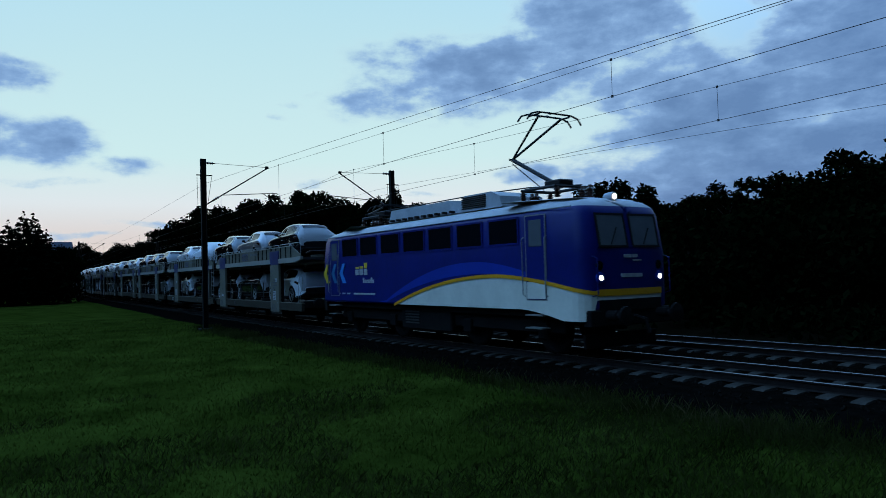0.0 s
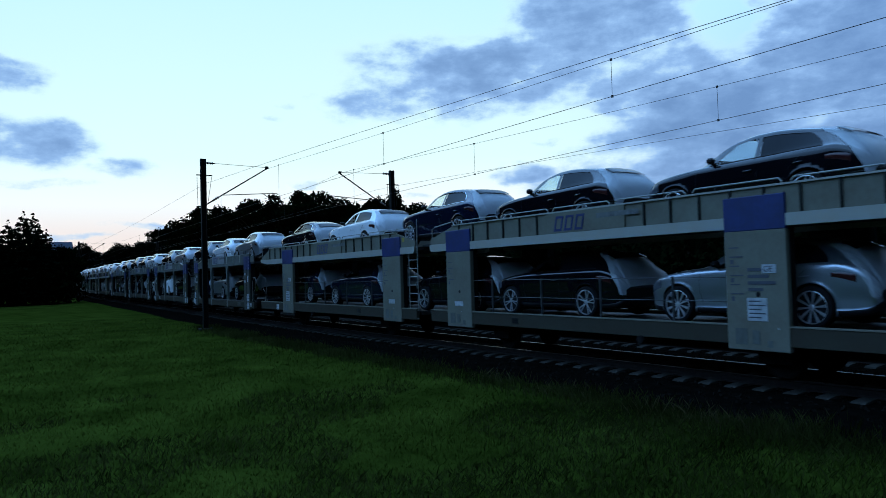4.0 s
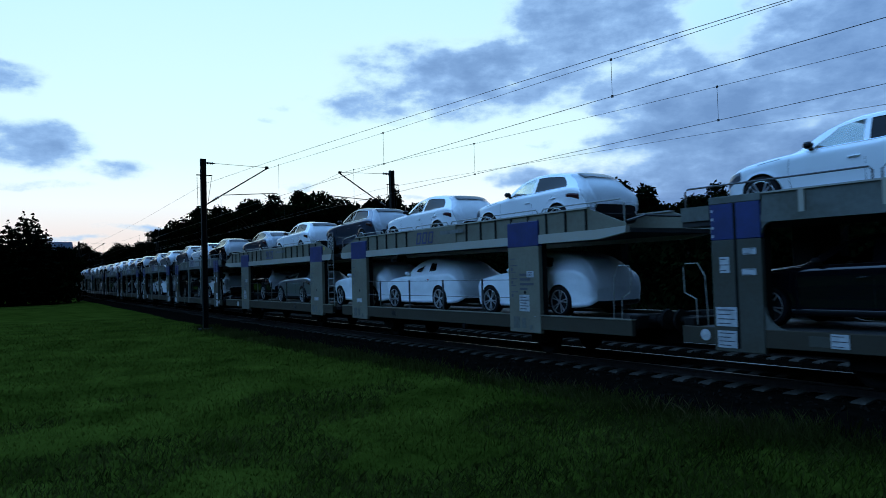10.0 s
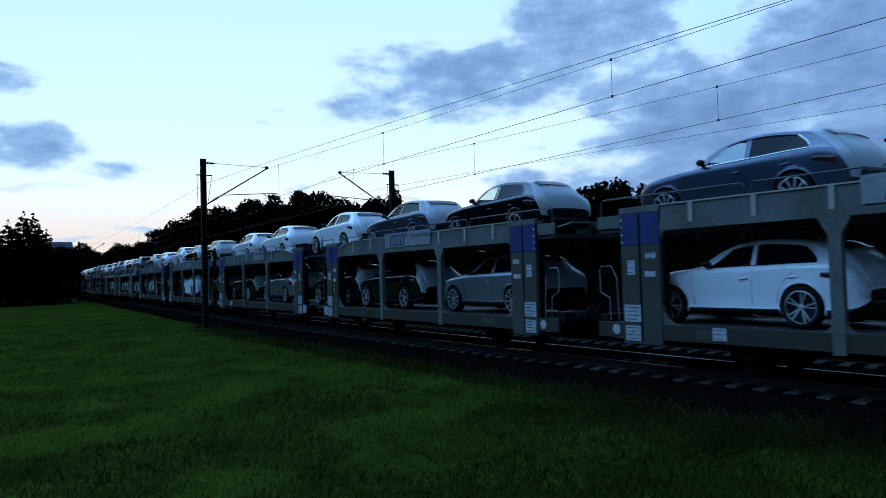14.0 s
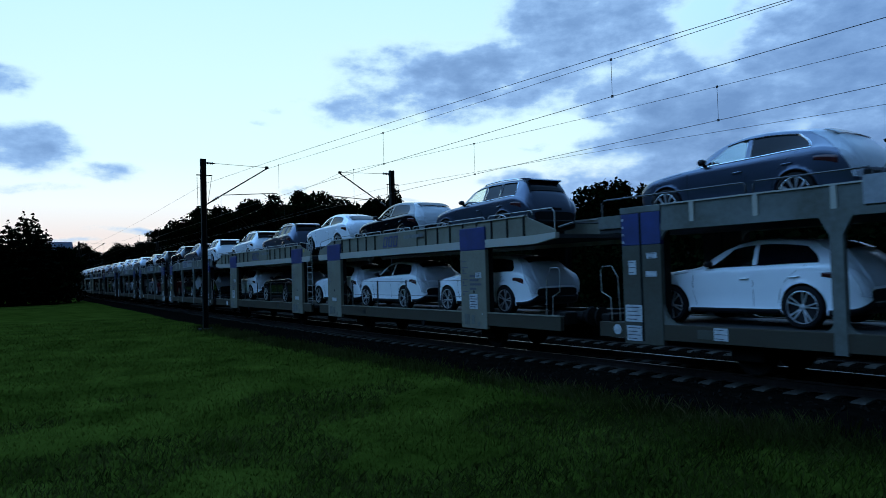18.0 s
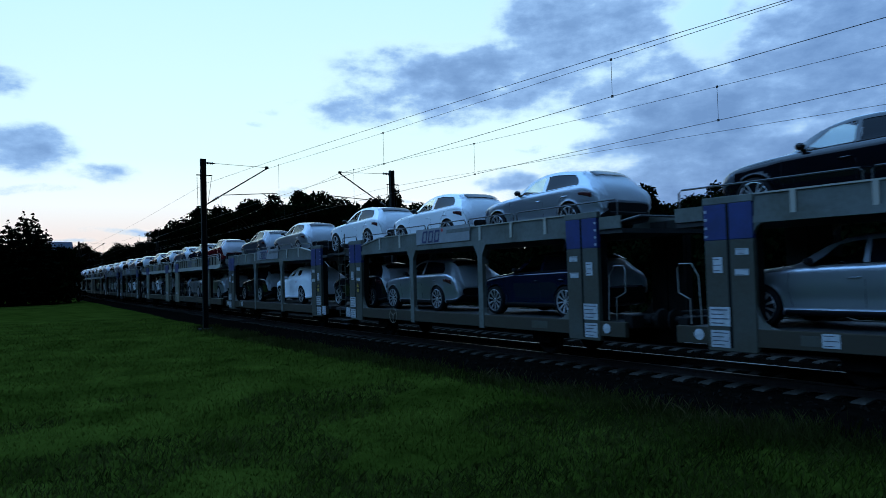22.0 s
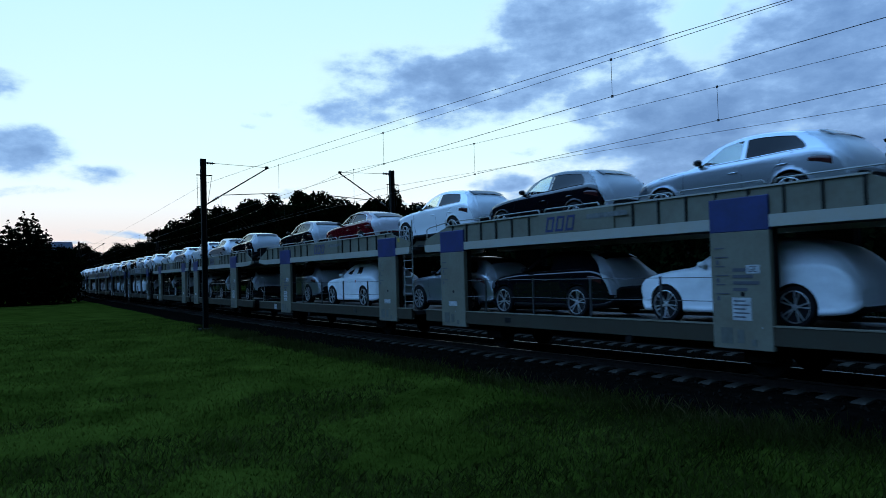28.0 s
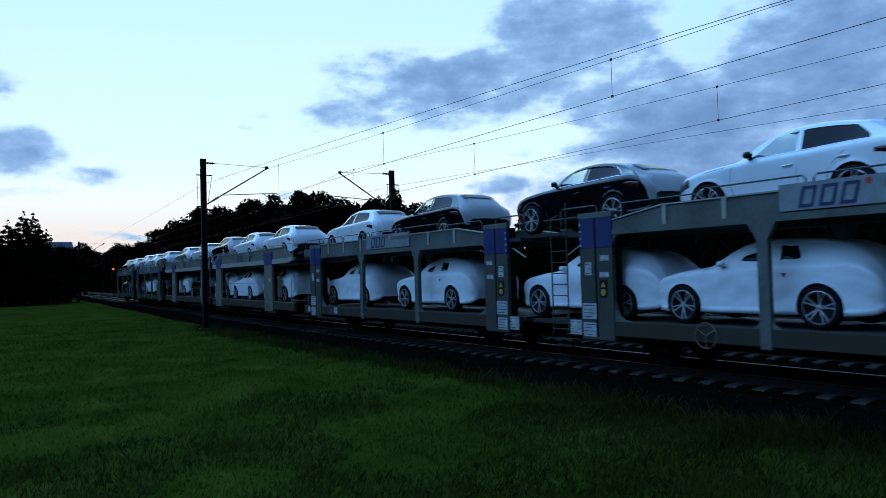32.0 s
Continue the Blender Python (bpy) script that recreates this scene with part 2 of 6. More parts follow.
def tube(bm, pts, r, seg=6, close=False):
    pts = [Vector(p) for p in pts]
    rings = []
    for i, p in enumerate(pts):
        d = (pts[min(i + 1, len(pts) - 1)] - pts[max(i - 1, 0)]).normalized()
        u = d.orthogonal().normalized() if abs(d.z) > 0.9 else d.cross(Vector((0, 0, 1))).normalized()
        w = d.cross(u)
        rings.append([bm.verts.new(p + r * (math.cos(a) * u + math.sin(a) * w)) for a in (2 * math.pi * k / seg for k in range(seg))])
    for a, b in zip(rings, rings[1:]):
        for k in range(seg):
            bm.faces.new((a[k], a[(k + 1) % seg], b[(k + 1) % seg], b[k]))
    bm.faces.new(rings[0][::-1]), bm.faces.new(rings[-1])


def tubes(lines, r, seg=6):
    bm = bmesh.new()
    for line in lines:
        tube(bm, line, r, seg)
    return bm


def lathe(profile, seg, axis="y"):
    """Turns (radius, along) points about an axis through the origin."""
    bm = bmesh.new()
    rings = []
    for r, a in profile:
        ring = []
        for k in range(seg):
            c, s = math.cos(2 * math.pi * k / seg), math.sin(2 * math.pi * k / seg)
            ring.append(bm.verts.new((r * c, a, r * s) if axis == "y" else (r * c, r * s, a) if axis == "z" else (a, r * c, r * s)))
        rings.append(ring)
    for p, q in zip(rings, rings[1:]):
        for k in range(seg):
            bm.faces.new((p[k], p[(k + 1) % seg], q[(k + 1) % seg], q[k]))
    bm.faces.new(rings[0][::-1]), bm.faces.new(rings[-1])
    bmesh.ops.recalc_face_normals(bm, faces=bm.faces)
    return bm


def to_mesh(name, bm, mats, smooth=False):
    me = bpy.data.meshes.new(name)
    bm.to_mesh(me)
    bm.free()
    for m in (mats if isinstance(mats, (list, tuple)) else [mats]):
        me.materials.append(m)
    if smooth:
        me.polygons.foreach_set("use_smooth", [True] * len(me.polygons))
    return me


def multi(name, pieces, parent, label="", at=None):
    """One mesh object out of several (bmesh, material) pieces."""
    out, mats = bmesh.new(), []
    for bm, m in pieces:
        if m not in mats:
            mats.append(m)
        for f in bm.faces:
            f.material_index = mats.index(m)
        me = bpy.data.meshes.new("piece")
        bm.to_mesh(me)
        bm.free()
        out.from_mesh(me)
        bpy.data.meshes.remove(me)
    return part(name, to_mesh(name, out, mats), None, parent, label, at)


def part(name, bm, material, parent, label="", at=None, smooth=False):
    """One mesh object under a thing or part; bm may be a mesh that is shared."""
    me = bm if isinstance(bm, bpy.types.Mesh) else to_mesh(name, bm, material, smooth)
    ob = new(name, me)
    ob.parent = parent
    if at is not None:
        ob.matrix_basis = at
    if label:
        ob["label"] = label
    return ob


def thing(name, label, category, group="", kind=""):
    return tagged(new(name), label, category, group, kind)


def flat(name, verts, faces, material):
    me = bpy.data.meshes.new(name)
    me.from_pydata(verts, [], faces)
    me.materials.append(material)
    return me


def curve(points):
    """A smooth curve without overshoot through (x, value) points."""
    x, y = np.array([p[0] for p in points], float), np.array([p[1] for p in points], float)
    h, d = np.diff(x), np.diff(y) / np.diff(x)
    m = np.zeros(len(x))
    m[0], m[-1] = d[0], d[-1]
    for k in range(1, len(x) - 1):
        if d[k - 1] * d[k] > 0:
            a, b = 2 * h[k] + h[k - 1], h[k] + 2 * h[k - 1]
            m[k] = (a + b) / (a / d[k - 1] + b / d[k])

    def value(q):
        q = min(max(q, x[0]), x[-1])
        k = min(int(np.searchsorted(x, q, "right")) - 1, len(x) - 2)
        t = (q - x[k]) / h[k]
        return float((1 + 2 * t) * (1 - t) ** 2 * y[k] + t * (1 - t) ** 2 * h[k] * m[k] + t * t * (3 - 2 * t) * y[k + 1] + t * t * (t - 1) * h[k] * m[k + 1])
    return value


# ---- sky with drifting clouds: a far dome, clear but for the clouds
def cloud_material():
    m = bpy.data.materials.new("clouds")
    m.use_nodes = True
    n, l = m.node_tree.nodes, m.node_tree.links
    n.remove(n["Principled BSDF"])
    co, sep = n.new("ShaderNodeTexCoord"), n.new("ShaderNodeSeparateXYZ")
    nor = n.new("ShaderNodeVectorMath")
    nor.operation = "NORMALIZE"
    l.new(co.outputs["Object"], nor.inputs[0])
    l.new(nor.outputs[0], sep.inputs[0])

    def math_node(op, a, b=None):
        k = n.new("ShaderNodeMath")
        k.operation = op
        for i, v in enumerate((a, b)):
            if v is None:
                continue
            if isinstance(v, (int, float)):
                k.inputs[i].default_value = v
            else:
                l.new(v, k.inputs[i])
        return k.outputs[0]

    def vec(op, a, b):
        k = n.new("ShaderNodeVectorMath")
        k.operation = op
        l.new(a, k.inputs[0])
        if isinstance(b, tuple):
            k.inputs[1].default_value = b
        else:
            l.new(b, k.inputs[1])
        return k

    az = math_node("ARCTAN2", sep.outputs["Y"], math_node("MULTIPLY", sep.outputs["X"], -1.0))
    el = math_node("ARCSINE", sep.outputs["Z"])
    comb = n.new("ShaderNodeCombineXYZ")
    l.new(az, comb.inputs[0]), l.new(el, comb.inputs[1])
    stretch = vec("MULTIPLY", comb.outputs[0], (1.0, 1.9, 1.0)).outputs[0]
    warp = n.new("ShaderNodeTexNoise")
    warp.inputs["Scale"].default_value, warp.inputs["Detail"].default_value = 7.0, 6.0
    l.new(stretch, warp.inputs["Vector"])
    centred = vec("SUBTRACT", warp.outputs["Color"], (0.5, 0.5, 0.5)).outputs[0]
    bent = vec("ADD", comb.outputs[0], vec("MULTIPLY", centred, (0.13, 0.055, 0.0)).outputs[0]).outputs[0]
    field = None
    # azimuth, elevation and half sizes of the cloud masses, in degrees
    for a, e, ra, re, amount in ((4.3, 14.4, 3.0, 1.1, 0.8), (5.6, 10.2, 5.0, 2.1, 0.95), (11.0, 8.7, 3.2, 0.9, 0.6), (6.0, 7.3, 3.5, 0.4, 0.4), (22.6, 13.8, 1.8, 0.5, 0.4), (22.1, 12.3, 1.2, 0.4, 0.35), (25.0, 14.4, 1.0, 0.35, 0.3),
                                 (40.5, 15.6, 11.5, 3.8, 1.0), (32.0, 13.6, 6.5, 2.0, 0.55), (48.5, 18.6, 9.0, 4.4, 0.95), (53.0, 13.4, 9.0, 3.6, 0.85), (52.5, 17.0, 6.0, 3.6, 0.75), (56.0, 14.5, 6.0, 4.0, 0.95), (61.5, 11.0, 14.0, 7.5, 1.2), (66.5, 16.5, 7.0, 6.0, 1.15),
                                 (42.8, 8.0, 3.6, 1.1, 0.75), (44.6, 10.6, 1.9, 0.6, 0.5), (64.0, 5.6, 20.0, 6.5, 1.35), (24.6, 7.2, 2.4, 0.4, 0.45), (32.5, 6.4, 3.0, 0.4, 0.35), (12.8, 4.1, 3.0, 0.3, 0.6), (8.0, 3.4, 4.0, 0.25, 0.4),
                                 (86.0, 14.0, 22.0, 14.0, 0.9), (45.6, 11.5, 4.6, 0.9, -0.7), (57.6, 17.6, 2.6, 2.6, -0.75), (38.5, 18.6, 3.0, 1.2, -0.35), (63.0, 10.0, 4.0, 0.7, -0.25)):
        d = vec("MULTIPLY", vec("SUBTRACT", bent, (radians(a), radians(e), 0.0)).outputs[0], (1 / radians(ra), 1 / radians(re), 0.0)).outputs[0]
        k = n.new("ShaderNodeVectorMath")
        k.operation = "LENGTH"
        l.new(d, k.inputs[0])
        soft = n.new("ShaderNodeMapRange")
        soft.interpolation_type = "SMOOTHSTEP"
        l.new(k.outputs["Value"], soft.inputs["Value"])
        soft.inputs["From Min"].default_value, soft.inputs["From Max"].default_value = 1.35, 0.35
        one = math_node("MULTIPLY", soft.outputs[0], amount)
        field = one if field is None else math_node("MAXIMUM" if amount > 0 else "ADD", field, one)
    fbm, heap = n.new("ShaderNodeTexNoise"), n.new("ShaderNodeTexNoise")
    fbm.inputs["Scale"].default_value, fbm.inputs["Detail"].default_value, fbm.inputs["Roughness"].default_value = 19.0, 9.0, 0.6
    heap.inputs["Scale"].default_value, heap.inputs["Detail"].default_value, heap.inputs["Roughness"].default_value = 7.0, 3.0, 0.5
    l.new(stretch, fbm.inputs["Vector"]), l.new(stretch, heap.inputs["Vector"])
    ragged = math_node("MULTIPLY", math_node("SUBTRACT", fbm.outputs[0], 0.53), 1.6)
    lumps = math_node("MULTIPLY", math_node("SUBTRACT", heap.outputs[0], 0.49), 1.15)
    some = math_node("MINIMUM", math_node("MULTIPLY", field, 3.0), 1.0)
    dens = math_node("ADD", field, math_node("MULTIPLY", math_node("ADD", ragged, lumps), some))
    ramp = n.new("ShaderNodeValToRGB")
    l.new(math_node("MULTIPLY", dens, 0.72), ramp.inputs[0])
    for i, (at, col) in enumerate(((0.04, (0.80, 0.96, 1.0)), (0.24, (0.54, 0.79, 1.0)), (0.50, (0.30, 0.52, 0.89)), (0.74, (0.20, 0.37, 0.69)), (1.0, (0.145, 0.285, 0.57)))):
        e = ramp.color_ramp.elements[i] if i < 2 else ramp.color_ramp.elements.new(at)
        e.position, e.color = at, (*col, 1)
    cover = n.new("ShaderNodeMapRange")
    cover.interpolation_type = "SMOOTHSTEP"
    l.new(dens, cover.inputs["Value"])
    cover.inputs["From Min"].default_value, cover.inputs["From Max"].default_value, cover.inputs["To Max"].default_value = 0.02, 0.80, 0.96
    em, tr, mx = n.new("ShaderNodeEmission"), n.new("ShaderNodeBsdfTransparent"), n.new("ShaderNodeMixShader")
    l.new(ramp.outputs[0], em.inputs[0])
    l.new(cover.outputs[0], mx.inputs[0]), l.new(tr.outputs[0], mx.inputs[1]), l.new(em.outputs[0], mx.inputs[2])
    l.new(mx.outputs[0], n["Material Output"].inputs[0])
    m.cycles.emission_sampling = "NONE"
    return m


def sky_dome():
    verts, faces, R, NA, NE = [], [], 3000.0, 48, 12
    for i in range(NE + 1):
        e = radians(-2 + 92 * i / NE)
        for k in range(NA):
            a = 2 * math.pi * k / NA
            verts.append((R * math.cos(e) * math.cos(a), R * math.cos(e) * math.sin(a), R * math.sin(e)))
    for i in range(NE):
        for k in range(NA):
            faces.append((i * NA + k, i * NA + (k + 1) % NA, (i + 1) * NA + (k + 1) % NA, (i + 1) * NA + k))
    return new("backdrop_clouds", flat("backdrop_clouds", verts, faces, cloud_material()))


CLOUDS = tagged(sky_dome(), "blue-grey evening clouds drifting over a pale sky", "sky", kind="structure")


# ---- ground, ballast, rails and sleepers
def bearing(deg, dist):
    """A place on the ground at a bearing (degrees from the far end of the line) and distance from the camera."""
    return -dist * math.cos(radians(deg)), dist * math.sin(radians(deg))


def ground_height(x, y):
    return GROUND + 0.05 * noise.noise(Vector((x * 0.09, y * 0.09, 3.0))) + 0.02 * noise.noise(Vector((x * 0.6, y * 0.6, 7.0)))


def build_ground():
    xs = sorted(set([-3000, -2000, -1200, -800, -500, -350] + [-250 + 10 * i for i in range(19)] + [-60 + i for i in range(81)] + [30, 60, 120, 300, 800, 2000, 3000]))
    ys = sorted(set([-3000, -1500, -600, -200, -80, -30] + [-12 + i for i in range(40)] + [32, 40, 60, 100, 200, 500, 1200, 3000]))
    verts = [(x, y, ground_height(x, y) if abs(x) < 260 and -80 < y < 100 else GROUND) for x in xs for y in ys]
    n = len(ys)
    faces = [(i * n + j, (i + 1) * n + j, (i + 1) * n + j + 1, i * n + j + 1) for i in range(len(xs) - 1) for j in range(n - 1)]
    tagged(new("ground", flat("ground", verts, faces, M_TURF)), "mown grass field beside the railway line", "ground", kind="structure")


def along(name, profile, s_list, material, jitter=0.0, closed=False):
    """Sweeps a profile of (offset, height) along the track."""
    verts, faces, n = [], [], len(profile)
    for s in s_list:
        for o, z in profile:
            x, y, _ = track(s, o)
            verts.append((x, y, z + (jitter * noise.noise(Vector((x * 3.1, y * 3.1, 1.0))) if jitter else 0)))
    for i in range(len(s_list) - 1):
        for k in range(n if closed else n - 1):
            a, b = i * n + k, i * n + (k + 1) % n
            faces.append((a, a + n, b + n, b))
    return flat(name, verts, faces, material)


def build_track():
    near = [-60 + 0.5 * i for i in range(150)]
    far = [-640 + 10 * i for i in range(58)]
    bed = [(-3.3, GROUND - 0.1), (-2.75, -0.42), (-2.3, -0.30), (-1.75, -0.21), (-1.3, -0.20), (-0.5, -0.21), (0.5, -0.21), (1.3, -0.20), (1.75, -0.22), (2.15, -0.24), (2.55, -0.22),
           (3.0, -0.2), (3.8, -0.21), (4.8, -0.21), (5.6, -0.2), (6.05, -0.22), (6.6, -0.34), (7.4, GROUND - 0.1)]
    # dark sheet over the far turf, shade of the wood painted in
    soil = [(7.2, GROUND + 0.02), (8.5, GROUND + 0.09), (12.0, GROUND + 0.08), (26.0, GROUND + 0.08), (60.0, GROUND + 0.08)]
    tagged(new("forest_floor_shade", along("forest_floor_shade", soil, [-640 + 20 * i for i in range(42)], M_FLOORSHADE, 0.05)), "near-black ground strip with the wood's shade put into its colour", "soil", kind="structure")
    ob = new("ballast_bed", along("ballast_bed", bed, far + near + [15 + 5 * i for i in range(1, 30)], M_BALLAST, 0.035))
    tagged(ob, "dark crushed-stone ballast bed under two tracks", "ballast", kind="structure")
    rail = [(-0.036, -0.03), (-0.036, -0.002), (-0.03, 0.0), (0.03, 0.0), (0.036, -0.002), (0.036, -0.03), (0.009, -0.045), (0.009, -0.14), (0.07, -0.165), (0.07, -0.172), (-0.07, -0.172), (-0.07, -0.165), (-0.009, -0.14), (-0.009, -0.045)]
    cuts = [-640 + 10 * i for i in range(58)] + [-60 + 1.5 * i for i in range(50)] + [20 + 5 * i for i in range(28)]
    tracks = []
    for c in (0.0, TRACK_GAP):
        tr = thing("railway_track", "steel rails with worn bright heads on concrete sleepers", "railway track", kind="structure")
        tracks.append(tr)
        for side in (-0.753, 0.753):
            me = along("rail", [(c + side + o, z) for o, z in rail], cuts, M_RUST, closed=True)
            me.materials.append(M_POLISH)
            for p in me.polygons:
                if p.index % len(rail) in (1, 2, 3):
                    p.material_index = 1
            part("rail", me, None, tr)
    return tracks


def sleeper_mesh():
    bm = bmesh.new()
    half = [(-1.3, -0.07), (-1.3, 0.0), (-1.22, 0.035), (-0.95, 0.05), (-0.55, 0.045), (-0.3, 0.01)]
    pts = half + [(-o, z) for o, z in half[::-1]]
    rows = []
    for o, z in pts:
        w = 0.15 if abs(o) > 0.5 else 0.11
        rows.append([bm.verts.new((-w, o, -0.16)), bm.verts.new((-w * 0.82, o, z)), bm.verts.new((w * 0.82, o, z)), bm.verts.new((w, o, -0.16))])
    for a, b in zip(rows, rows[1:]):
        for k in range(3):
            bm.faces.new((a[k], b[k], b[k + 1], a[k + 1]))
    bm.faces.new(rows[0]), bm.faces.new(rows[-1][::-1])
    bmesh.ops.recalc_face_normals(bm, faces=bm.faces)
    return to_mesh("sleeper", bm, M_CONCRETE)


def build_sleepers(tracks):
    me = sleeper_mesh()
    for tr, c in zip(tracks, (0.0, TRACK_GAP)):
        for i in range(100):
            s = -6.066 + 0.15 + 0.6 * (26 - i)
            part("sleeper", me, None, tr, at=on_track(s, c, -0.205 + random.uniform(-0.008, 0.008), random.uniform(-0.6, 0.6)))
        verts, faces = [], []
        for i in range(700):
            s = -6.066 + 0.15 + 0.6 * (26 - 100 - i)
            k = len(verts)
            for ds in (-0.12, 0.12):
                for o in (-1.3, 1.3):
                    x, y, _ = track(s + ds, c + o)
                    verts.append((x, y, -0.172))
            verts += [(x, y, -0.3) for x, y, _ in verts[k:k + 4]]
            faces += [(k, k + 1, k + 3, k + 2), (k, k + 2, k + 6, k + 4), (k, k + 4, k + 5, k + 1), (k + 2, k + 3, k + 7, k + 6)]
        part("far_sleepers", flat("far_sleepers", verts, faces, M_CONCRETE), None, tr)["kind"] = "stuff"


def build_stones():
    rng = np.random.default_rng(5)
    verts, faces = [], []
    base = np.array([(1, 1, 1), (-1, -1, 1), (-1, 1, -1), (1, -1, -1), (0, 0, 1.4), (1.2, 0, 0)], float)
    tri = [(0, 4, 5), (0, 2, 4), (1, 4, 2), (1, 3, 4), (3, 5, 4), (0, 5, 2), (1, 2, 3), (3, 2, 5)]
    for i in range(9000):
        s = 8 - 42 * rng.random() ** 1.4
        o = rng.uniform(-2.9, 7.0)
        if min(abs(o - c) for c in (-0.753, 0.753, TRACK_GAP - 0.753, TRACK_GAP + 0.753)) < 0.1:
            continue
        x, y, _ = track(s, o)
        z = -0.215 if o > -1.8 else -0.215 - 0.2 * (-1.8 - o)
        k = len(verts)
        r = rng.uniform(0.018, 0.038)
        q = base * (rng.random((6, 3)) * 0.7 + 0.6) * r
        a = rng.uniform(0, 6.28)
        for p in q:
            verts.append((x + p[0] * math.cos(a) - p[1] * math.sin(a), y + p[0] * math.sin(a) + p[1] * math.cos(a), z + p[2]))
        faces += [tuple(k + j for j in t) for t in tri]
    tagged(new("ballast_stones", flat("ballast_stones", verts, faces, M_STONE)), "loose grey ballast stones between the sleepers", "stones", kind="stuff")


def build_grass():
    rng = np.random.default_rng(7)
    verts, faces = [], []

    def blade(x, y, z, h, w, lean):
        a = rng.uniform(0, 6.283)
        c, s, k = math.cos(a) * w, math.sin(a) * w, len(verts)
        dx, dy = rng.normal(0, lean * h, 2)
        verts.extend(((x - c, y - s, z), (x + c, y + s, z), (x + dx * 0.5 + c * 0.6, y + dy * 0.5 + s * 0.6, z + h * 0.6), (x + dx, y + dy, z + h)))
        faces.extend(((k, k + 1, k + 2), (k, k + 2, k + 3)))

    def soften(me):
        """Blades take the light as the turf does, with a little spread."""
        up = rng.normal(0, 0.35, (len(me.vertices) // 4, 3)) + (0.0, 0.0, 1.0)
        up /= np.linalg.norm(up, axis=1)[:, None]
        me.polygons.foreach_set("use_smooth", [True] * len(me.polygons))
        me.normals_split_custom_set_from_vertices(np.repeat(up, 4, axis=0).tolist())

    for i in range(150000):
        d = 5.2 + 50 * rng.random() ** 2.6
        x, y = bearing(rng.uniform(2, 72), d)
        lush = 0.7 + 0.9 * noise.noise(Vector((x * 0.35, y * 0.35, 0.0)))
        if y > track(x, 0)[1] - 2.75:
            continue
        blade(x, y, ground_height(x, y) - 0.01, rng.uniform(0.025, 0.07) * (0.6 + max(0, lush)), 0.003 + 0.0007 * d, 0.5)
    me = flat("grass", verts, faces, M_GRASS)
    soften(me)
    tagged(new("grass", me), "short dark green meadow grass", "grass", kind="stuff")
    verts, faces = [], []
    for i in range(16000):
        s = 6 - 46 * rng.random() ** 1.3
        o = -3.0 + rng.normal(0, 0.33) - 0.25 * abs(rng.normal(0, 1))
        x, y, _ = track(s, min(o, -2.35))
        patch = max(0.0, 0.35 + 1.5 * noise.noise(Vector((s * 0.45, 2.0, 5.0))))
        blade(x, y, GROUND - 0.02, rng.uniform(0.08, 0.2) + 0.28 * patch * rng.random(), 0.004 + 0.0005 * abs(s), 0.35)
    for i in range(9000):
        s = 6 - 16 * rng.random()
        o = -3.0 - abs(rng.normal(0, 1.6))
        x, y, _ = track(s, o)
        if noise.noise(Vector((x * 0.5, y * 0.5, 4.0))) > -0.15:
            blade(x, y, GROUND - 0.02, rng.uniform(0.06, 0.2), 0.006, 0.6)
    for i in range(56000):
        d = 4.6 + 13 * rng.random() ** 1.5
        x, y = bearing(rng.uniform(2, 72), d)
        if y < track(x, 0)[1] - 2.9 and noise.noise(Vector((x * 0.4, y * 0.4, 2.0))) > -0.4 + 0.05 * (d - 5):
            blade(x, y, ground_height(x, y) - 0.01, rng.uniform(0.05, 0.13), 0.004 + 0.0005 * d, 0.6)
    weeds = flat("trackside_weeds", verts, faces, M_WEED)
    soften(weeds)
    tagged(new("trackside_weeds", weeds), "taller rough grass along the ballast edge", "weeds", kind="stuff")
    verts, faces = [], []
    for i in range(1500):
        s = 3 - 17 * rng.random()
        x, y, _ = track(s, -3.2 + rng.normal(0, 0.35))
        if noise.noise(Vector((s * 0.7, 8.0, 1.0))) < -0.05:
            continue
        blade(x, y, GROUND - 0.02, rng.uniform(0.10, 0.34), 0.005, 0.4)
    dry = flat("dry_stalks", verts, faces, M_DRY)
    soften(dry)
    tagged(new("dry_stalks", dry), "dry brown seed stalks beside the track", "weeds", kind="stuff")


